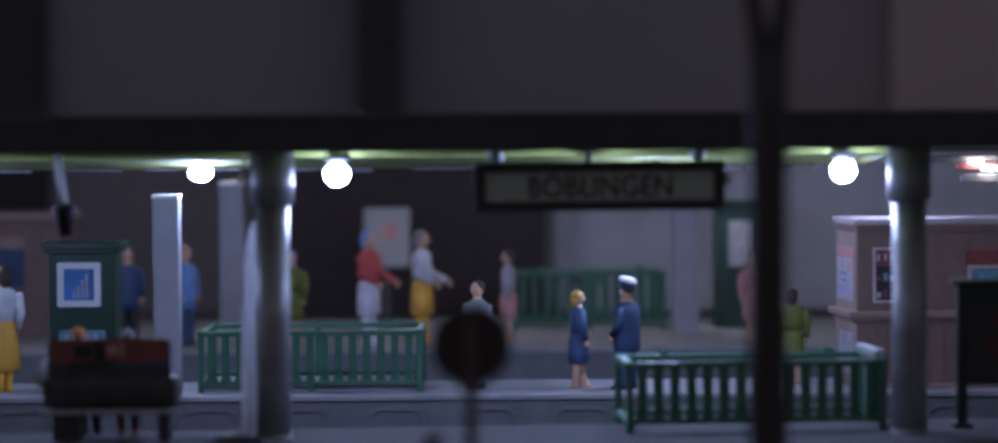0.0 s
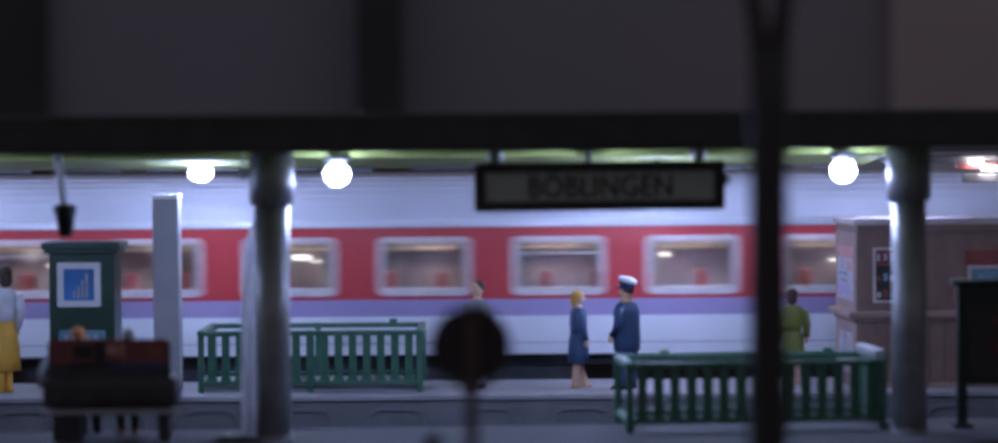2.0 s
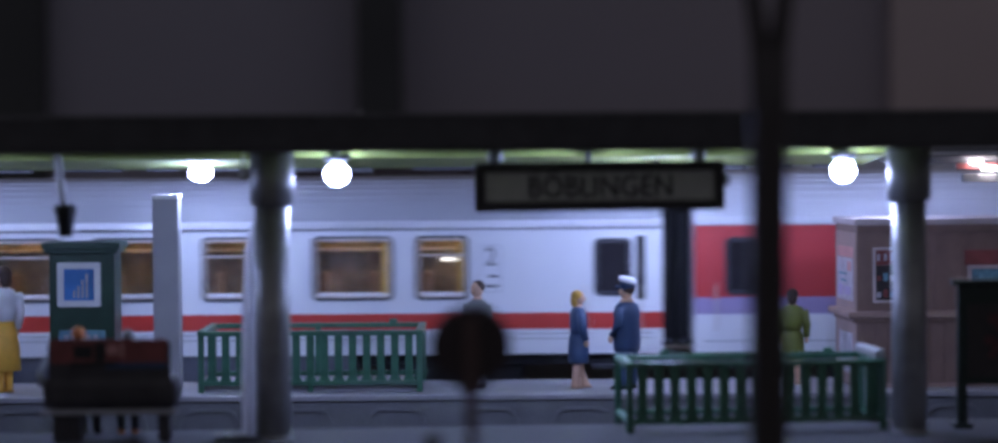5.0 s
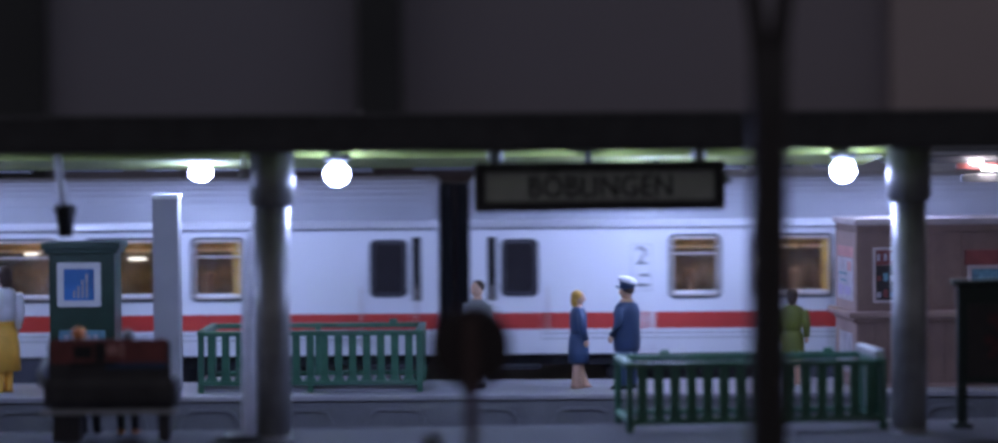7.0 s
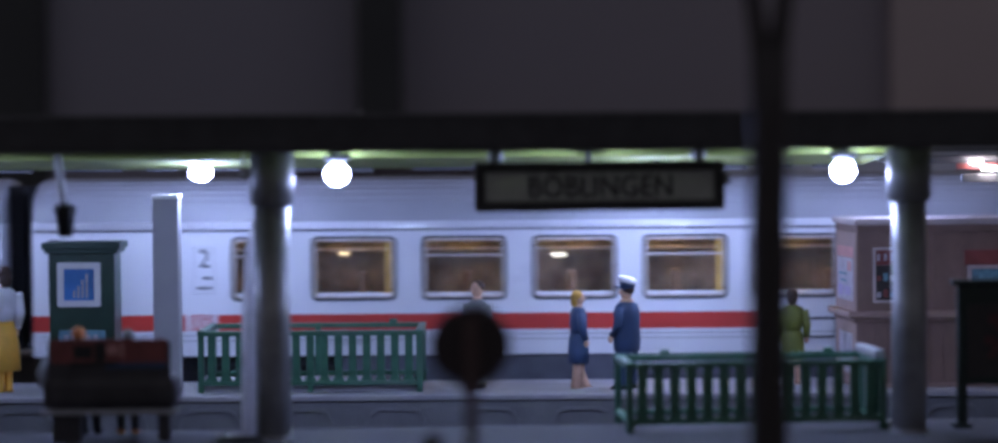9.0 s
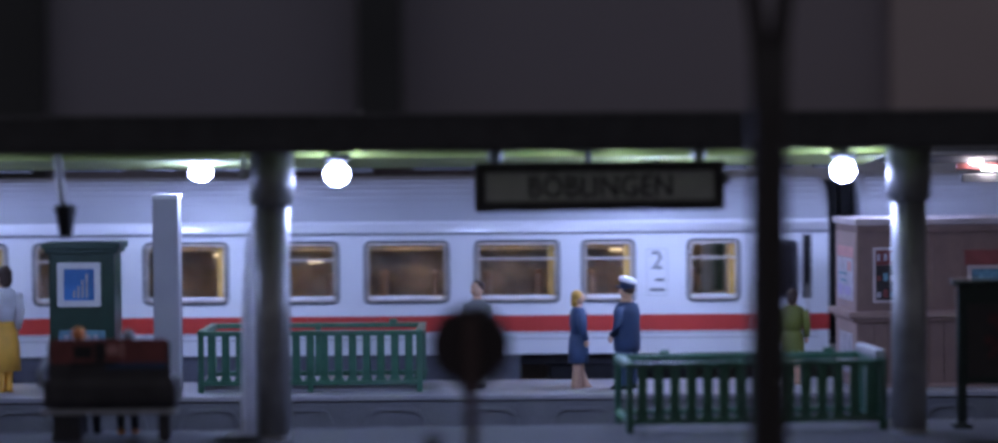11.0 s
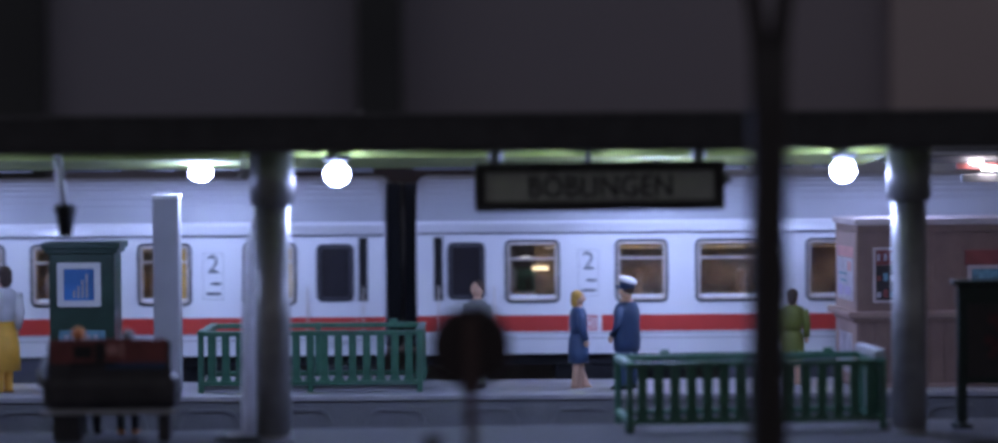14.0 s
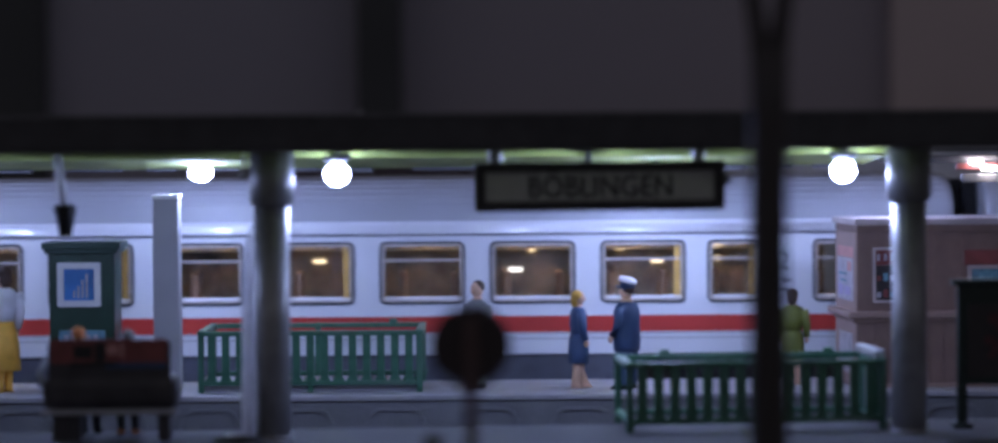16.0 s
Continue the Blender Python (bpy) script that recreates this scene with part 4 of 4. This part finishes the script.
    for x0, x1, z in ((95, 130, 2.4), (138, 152, 3.2), (160, 205, 2.2)):
        part("equipment_box", one_box(-x1, -x0, -13.9, 13.6, z, 6.79, bev=0.4), M_UNDER, t)
    if red:
        for xe in (-255 / UNIT, -2129 / UNIT):
            lg = part("emblem", ring_frame(3.4, 2.8, 0.25, 0.28, -0.09, 0.02), M_PINK, t, "faint red outlined emblem", at=(xe, -HALF - 0.03, 14.2))
            for x in (-0.65, 0.65):
                part("emblem_mark", ring_frame(0.95, 1.6, 0.3, 0.26, -0.07, 0.0), M_PINK, lg, at=(x, -0.01, 0))
    if hatch and red:
        part("hatch_edge", ring_frame(114 / UNIT, 4.2, 0.5, 0.25, -0.1, 0.02), M_LILAC, t, "thin service hatch outline", at=(-1211 / UNIT, -HALF - 0.02, 14.5))
    elif hatch:
        h = part("hatch", one_box(-1213 / UNIT, -1118 / UNIT, -HALF - 0.06, -HALF + 0.02, 11.6, 17.7, bev=0.02), mats[0], t, "pale service hatch breaking the stripe")
        part("hatch_edge", ring_frame(92 / UNIT, 4.2, 0.9, 0.42, -0.16, 0.0), M_FRAME_DARK, h, at=(-1165 / UNIT, -HALF - 0.04, 14.1))
    for xc in (-42, -BODY + 42):
        wheels(part("bogie", bogie_mesh(14.5), M_UNDER, t, at=(xc, 0, 0)), (-7.25, 7.25))
    for s, xe in ((1, 0), (-1, -BODY)):
        part("gangway", one_box(min(xe, xe + s * 2.9), max(xe, xe + s * 2.9), -6.5, 6.5, 10, 43.5, bev=0.4), M_RUBBER, t, "black rubber gangway bellows")
    for y in (-9, 9):
        for s, xe in ((1, 0), (-1, -BODY)):
            bm = bmesh.new()
            tube(bm, [(xe, y, 11), (xe + s * 2.6, y, 11)], 0.7, 8)
            part("buffer", bm, M_UNDER, t)
    for text, xt, size in rnd:
        part("class_mark", text_mesh(text, size, 0.05), M_PRINT if not red else M_COACH_PAINT, t, "class numeral", at=(xt, -HALF - 0.08, 28.6 - drop))
        if not red:
            part("label_frame", ring_frame(4.2, 9.4, 0.2, 0.12, -0.05, 0.02), M_ROOF, t, at=(xt, -HALF - 0.02, 26.4 - drop))
            for k in range(2):
                part("print_bar", one_box(-1.4 + 1.0 * k, 1.5, -0.06, 0.02, 0, 0.55), M_PRINT, t, at=(xt, -HALF - 0.02, 22.6 - drop + 2.0 * k))
    if not red:
        lg = part("emblem", ring_frame(4.6, 3.1, 0.3, 0.35, -0.09, 0.02), M_STRIPE, t, "red outlined emblem on white plate", at=(rnd[-1][1] - 0.6, -HALF - 0.03, 15.9 - low))
        part("emblem_plate", one_box(-3.2, 3.2, -0.045, 0.02, -1.7, 1.7), M_COACH_PAINT, lg)
        for x in (-0.9, 0.9):
            part("emblem_mark", ring_frame(1.4, 1.9, 0.4, 0.35, -0.07, 0.0), M_STRIPE, lg, at=(x, -0.01, 0))
    return t


def bogie_mesh(wheel_base):
    bm = bmesh.new()
    for y in (-10.5, 10.5):
        box(bm, -wheel_base / 2 - 7, wheel_base / 2 + 7, y - 0.8, y + 0.8, 3.6, 6.6, bev=0.4)
    for x in (-wheel_base / 2, wheel_base / 2):
        tube(bm, [(x, -11.8, 5.3), (x, 11.8, 5.3)], 1.5, 10)
    return bm


def wheels(bogie, xs):
    first = None
    for x in xs:
        for y in (-8.3, 8.3):
            if first is None:
                bm = bmesh.new()
                tube(bm, [(0, -1.2, 0), (0, 1.2, 0)], 5.2, 20)
                tube(bm, [(0, -1.5, 0), (0, 1.5, 0)], 1.6, 12)
                first = part("wheel", bm, M_UNDER, bogie, at=(x, y, 5.3))
            else:
                again(first, (x, y, 5.3))


def locomotive():
    """Six-axle express locomotive with rounded ends; front end at x = 0."""
    LEN = 1836 / UNIT
    t = thing("electric_locomotive", 0, TRAIN_Y, RAIL_Z, "red express electric locomotive with silver louvre bands", "locomotive")
    # lofted body: cross sections along its length, ends drawn in and down
    ends = [(0.0, 8.2, 25.6, 10.2), (0.5, 10.0, 27.6, 9.6), (1.5, 11.6, 29.8, 9.3), (3.2, 12.8, 32.6, 9.2), (5.5, 13.7, 36.4, 9.2), (8.5, 14.4, 39.6, 9.2), (12.0, 15.0, 41.4, 9.2), (17.5, 15.5, 42.5, 9.2), (25.0, 15.8, 43.0, 9.2), (34.0, 15.9, 43.2, 9.2)]
    cols = [(-x, h, tp, lo) for x, h, tp, lo in ends] + [(-LEN + x, h, tp, lo) for x, h, tp, lo in reversed(ends)]
    bm = bmesh.new()
    prev = None
    for c in cols:
        x, h, tp, lo = c
        pts = [(x, -h, lo)]
        shoulder = min(31.5, lo + (tp - lo) * 0.72)
        for k in range(25):
            a = math.pi * k / 24
            cc, ss = math.cos(a), math.sin(a)
            pts.append((x, -h * math.copysign(abs(cc) ** 0.5, cc), shoulder + (tp - shoulder) * ss ** 0.85))
        pts.append((x, h, lo))
        vs = [bm.verts.new(p) for p in pts]
        if prev:
            for k in range(len(vs) - 1):
                f = bm.faces.new((prev[k], vs[k], vs[k + 1], prev[k + 1]))
                f.smooth = True
        else:
            bm.faces.new(vs[::-1])
        prev = vs
    bm.faces.new(prev)
    bmesh.ops.recalc_face_normals(bm, faces=bm.faces)
    for f in bm.faces:
        c = f.calc_center_median()
        off = min(-c.x, LEN + c.x)
        if 22.5 < c.z < 40.0 and off < 8.0 + max(0.0, c.z - 30.2) * 0.5 and not 30.2 < c.z < 31.4:
            f.material_index = 1 if c.z < 30.8 else 2
    part("body", bm, [M_LOC_RED, M_CAB_PALE, M_CAB_GLASS], t, "red rounded body with pale wrapped cab glazing")
    # louvre bands in two rows, with red uprights between them
    bands = ((380, 462), (482, 650), (668, 850), (868, 1046), (1063, 1243), (1268, 1414), (1420, 1458))
    for z0, z1 in ((31.9, 38.3), (23.2, 30.0)):
        for p0, p1 in bands:
            x1, x0 = -p0 / UNIT, -p1 / UNIT
            g = part("louvre", one_box(x0, x1, -HALF - 0.28, -HALF + (1.6 if z0 > 30 else 0.5), z0, z1, bev=0.2), M_GRILLE, t, "silver louvre panel")
            for k in range(4 if z0 > 30 else 8):
                zz = z0 + (z1 - z0) * (k + 0.9) / (4.8 if z0 > 30 else 8.6)
                part("louvre_slat", one_box(x0 + 0.4, x1 - 0.4, -HALF - (0.42 if z0 > 30 else 0.75), -HALF - 0.27, zz, zz + (0.3 if z0 > 30 else 0.22)), M_GRILLE, g)
    part("side_strip", one_box(-LEN + 20, -20, -HALF - 0.15, -HALF + 0.2, 12.3, 12.7), M_ORIENT, t)
    part("side_strip", one_box(-LEN + 12, -12, -HALF - 0.12, -HALF + 0.2, 18.2, 18.5), M_LOC_ROOF, t)
    part("side_strip", one_box(-LEN + 46, -46, -HALF - 0.2, -HALF + 0.2, 30.4, 31.0), M_LOC_RED, t)
    for s, x0 in ((1, 0.0), (-1, -LEN)):
        # cab side windows, windscreen, doors, lamps
        pts = [(-s * 13.2, 31.6), (-s * 25.4, 31.6), (-s * 25.4, 38.0), (-s * 16.2, 38.0)]
        win = part("cab_window", plate(pts, -16.0, -12.5), M_CAB_GLASS, t, "glossy cab side window", at=(x0, 0, 0))
        for q0, q1, r in ((pts[0], pts[1], 0.35), (pts[1], pts[2], 0.35), (pts[2], pts[3], 0.35), (pts[3], pts[0], 0.35), ((-s * 18.2, 31.6), (-s * 18.2, 38.0), 0.22), ((-s * 21.8, 31.6), (-s * 21.8, 38.0), 0.22)):
            bm = bmesh.new()
            tube(bm, [(q0[0], -16.05, q0[1]), (q1[0], -16.05, q1[1])], r, 8)
            part("cab_window_bar", bm, M_GRILLE, win)
        for y in (-8, 8):
            bm = bmesh.new()
            tube(bm, [(-s * 4, y, 20), (s * 0.3 - s * 1.2, y, 20)], 1.3, 14)
            part("headlight", bm, M_WHITE, t, at=(x0, 0, 0))
            bm = bmesh.new()
            tube(bm, [(-s * 2, y, 11), (s * 2.4, y, 11)], [0.8, 0.8], 10)
            tube(bm, [(s * 2.4, y, 11), (s * 3.0, y, 11)], 2.2, 16)
            part("buffer", bm, M_UNDER, t, at=(x0, 0, 0))
        for xg in (24, 31, 39):
            bm = bmesh.new()
            tube(bm, [(-s * xg, -16.1, 14), (-s * xg, -16.4, 14.5), (-s * xg, -16.4, 29), (-s * xg, -16.1, 29.5)], 0.11, 6)
            part("grab_rail", bm, M_FRAME_METAL, t, at=(x0, 0, 0))
        part("cab_door", one_box(-4, 4, -0.12, 0.3, 12, 36, bev=0.1), M_LOC_RED, t, at=(x0 - s * 35, -HALF, 0))
    part("roof_deck", one_box(-LEN + 40, -40, -11.5, 11.5, 42.4, 44.2, bev=0.5), M_LOC_ROOF, t)
    for xc in (-52, -LEN + 52):
        bm = bmesh.new()
        tube(bm, [(xc - 14, -4, 45), (xc + 12, -4, 47), (xc - 12, -4, 48.4)], 0.4, 6)
        tube(bm, [(xc - 14, 4, 45), (xc + 12, 4, 47), (xc - 12, 4, 48.4)], 0.4, 6)
        tube(bm, [(xc - 12, -9, 48.6), (xc - 12, 9, 48.6)], 0.5, 6)
        for y in (-4, 4):
            tube(bm, [(xc - 14, y, 43.8), (xc - 14, y, 45.2)], 0.7, 8)
        part("pantograph", bm, M_ROOF, t, "folded grey pantograph")
    # skirt and printed emblem
    emb = part("emblem", ring_frame(5.8, 4.2, 0.4, 0.55, -0.12, 0.02), M_WHITE, t, "white outlined emblem", at=(-LEN / 2 - 2.4, -HALF - 0.05, 16.6))
    for x in (-1.2, 1.2):
        part("emblem_mark", ring_frame(1.7, 2.4, 0.4, 0.45, -0.1, 0.02), M_WHITE, emb, at=(x, 0, 0))
    for x in (-5.4, -4.4):
        part("print_bar", one_box(x, x + 0.5, -0.08, 0.02, -1.6, 1.4), M_POSTER_PALE, emb)
    bm = bmesh.new()
    box(bm, -LEN + 12, -12, -12.5, 12.5, 5.5, 9.4)
    box(bm, -LEN / 2 - 26, -LEN / 2 + 26, -13.5, 13.5, 2.6, 9.0, bev=0.5)
    part("underframe", bm, M_UNDER, t)
    for xc in (-55, -LEN + 55):
        wheels(part("bogie", bogie_mesh(26), M_UNDER, t, at=(xc, 0, 0)), (-13, 0, 13))
    return t


def mm(*v):
    return tuple(a / UNIT for a in v)


def ic_windows(extra, wide=128):
    """Windows of a pale coach counted from its front: narrow, nine wide, narrow."""
    w = [mm(307, 386), mm(2384 - 392, 2384 - 315)]
    w += [mm(426 + 173.6 * k, 426 + wide + 173.6 * k) for k in range(9)]
    if extra:
        w += [mm(142, 220), mm(2384 - 222, 2384 - 142)]
    out = []
    for k, (a, b) in enumerate(sorted(w)):
        out.append((a, b, 1) if (k % 2 == 0 or b - a < 12) else (a, b))
    return out


def red_windows(narrow):
    w = [mm(260 + 173.5 * k, 260 + 137 + 173.5 * k) for k in range(11)]
    if narrow:
        w = [mm(150, 234), mm(2384 - 232, 2384 - 143)] + [mm(276 + 211 * k, 276 + 140 + 211 * k) for k in range(9)]
    return [(a, b, 1) if k % 4 == 0 else (a, b) for k, (a, b) in enumerate(w)]


def make_train():
    cars = []
    d = 78 / UNIT
    doors = [(-d, 1), (-(BODY - d), -1)]
    ends = [("2", -270 / UNIT, 5.2), ("2", -(2384 - 270) / UNIT, 5.2)]
    cars.append((locomotive(), 1936 / UNIT))
    for k in range(6):
        if k < 2:
            c = coach("express_coach", "red, violet and pale grey express coach with lit windows", red_windows(k == 0), doors, "red", [("1", -246 / UNIT, 4.6)], k == 1)
        else:
            c = coach("express_coach", "pale grey express coach with a red stripe and warm lit windows", ic_windows(k > 3, 122 if k == 2 else 128), doors, "ic", ends, k == 3, (0.0, 0.0, 0.0, 0.0, 0.95, 1.15)[k])
        cars.append((c, -PITCH * k))
    return cars


# ---- put the place together ----
setting()
track("track_near", 431.5, "model track between the platforms")
track("track_express", TRAIN_Y, "model track carrying the express train")
canopy()
# the bulb at -97 is unseen, added to brighten bench and platform side
for bx, bz in ((-97.0, 41.5), (-26.4, 41.5), (14.6, 39.7), (56.2, 41.5)):
    bulb(bx, 405, bz, 1.9)
bulb(76.2, 472, 40.9, 1.7, 0.72, 42.4, "lit flat bulb under the shelter roof behind a column")
# the bulb at -116 is unseen, added to brighten the train's left part
for bx, bz in ((-116.0, 41.25), (-56.6, 41.25), (30.0, 37.2)):
    bulb(bx, 472, bz, 2.3, 0.72, 43.0, "lit flat bulb near the rear eave of the canopy")
station_sign()
near_rail = railing(41.1, 396.6, 41.0, 15, 11.3, "green plastic stair railing on the platform, pale end board", 15, sw=1.55, open_side=-1, turn=4.5, back_bars=False)
part("end_board", one_box(19.3, 21.1, 0.8, 15.4, 11.32, 12.7, bev=0.3), M_PILLAR, near_rail, "pale grey board on the end rail")
# pale grey panel paints the light on the railing's rear post
part("end_panel", one_box(20.2, 20.8, 9.5, 14.4, 2.2, 10.5, bev=0.1), M_PILLAR, near_rail, "pale panel for the lit rear post")
island_rail = railing(-35.6, 465, 41, 20.5, 11.6, "green plastic stair railing on the island platform", 15, sw=1.45, open_side=-1, back_bars=False)
part("kerb", one_box(-20.0, 20.0, 0.9, 19.6, 0, 1.3, bev=0.2), M_PLATFORM, island_rail, "grey kerb round the stairwell")
pillar(-62.9, 470, 4.9, 37.3, "island pillars", "pale grey square pillar with lit top")
ticket_kiosk()
hanging_speaker()
bench()
big_kiosk()
notice_stand()
front_things()
far_things()
figure("figurine", -94.0, 470, 0, 23.8, -140, "figurine of a woman in white blouse and yellow dress", M_CLOTH_WHITE, M_YELLOW, M_HAIR, M_YELLOW, fat=0.95, flare=1.25)
figure("figurine", 14.9, 470, 0, 18.4, 100, "figurine of a blond woman in blue costume", M_BLUE, M_BLUE, M_BLOND, stride=0.9)
figure("figurine", 24.0, 468, 0, 19.8, -116, "figurine of a railwayman in navy uniform and white cap", M_NAVY, M_NAVY, M_HAIR, M_BLACK, "man", M_CLOTH_WHITE, fat=1.5, reach=0.6)
figure("figurine", -4.2, 472, 0, 20.3, -45, "figurine of a man in a grey suit", M_GREY, M_GREY, M_HAIR, M_BLACK, "man", fat=0.98)
figure("figurine", 56.0, 474, 0, 18.2, 165, "figurine of a woman in an olive coat", M_OLIVE, M_OLIVE, M_HAIR, fat=1.12)
figure("seated_figurine", -67.0, 394.5, 0, 17.6, 170, "figurine with orange hat seated on the bench", M_GREY, M_BLACK, M_ORANGE, M_BLACK, "seated")
figure("seated_figurine", -59.2, 394.5, 0, 17.2, 190, "figurine with grey hair seated on the bench", M_GREY, M_BLACK, M_GREY, M_ORANGE, "seated")
for x, h, tn, tp, bt, hr, kd, lb in ((-29.5, 25.5, 60, M_CORAL, M_CLOTH_WHITE, M_LBLUE, "woman", "far figurine in red top and white trousers"),
                                    (-17.5, 25.5, 70, M_CLOTH_WHITE, M_YELLOW, M_GREY, "woman", "far figurine in white blouse and yellow skirt"),
                                    (2.0, 21, -90, M_POSTER_PALE, M_PINK, M_HAIR, "woman", "far figurine in pale top and pink skirt"),
                                    (-71.0, 22.5, 60, M_LBLUE, M_NAVY, M_PINK, "man", "far figurine in light blue shirt"),
                                    (-84.0, 22.0, 20, M_NAVY, M_BLACK, M_GREY, "man", "far figurine in dark coat"),
                                    (-47.0, 21, 0, M_OLIVE, M_OLIVE, M_LBLUE, "woman", "far figurine in olive coat"),
                                    (57.5, 20, 0, M_PINK, M_PINK, M_HAIR, "woman", "far figurine in pink dress")):
    figure("figurine", x, 560, 1.5, h, tn, lb, tp, bt, hr, (M_YELLOW if bt is M_YELLOW else M_CLOTH_WHITE if bt is M_CLOTH_WHITE else M_SKIN) if kd == "woman" else M_BLACK, kd, fat=1.12, reach=2.6 if hr in (M_LBLUE, M_GREY) and kd == "woman" and h > 24 else 0)
cars = make_train()

# distance run by the first coach's front end, in units of 1/7.84 mm
RUN = [(0.0, -2228), (0.5, -1178), (1.0, -128), (1.5, 815), (2.0, 1645), (2.5, 2536), (3.0, 3261), (3.5, 4044), (4.0, 4749), (4.2, 4990),
       (5.25, 6215), (6.3, 7342), (6.5, 7519), (7.0, 7990), (7.5, 8408), (8.0, 8863), (8.5, 9300), (9.0, 9736), (9.2, 9887), (10.25, 10590),
       (11.3, 11222), (11.5, 11347), (12.0, 11678), (12.5, 12014), (13.0, 12330), (13.5, 12536), (14.0, 12774), (14.5, 12992), (15.0, 13221), (15.5, 13442), (16.0, 13670)]


def motions():
    for car, ahead in cars:
        walk(car, [(t, pose(((s - 784) / UNIT + ahead) * MM, TRAIN_Y * MM, RAIL_Z * MM)) for t, s in RUN])


motions()
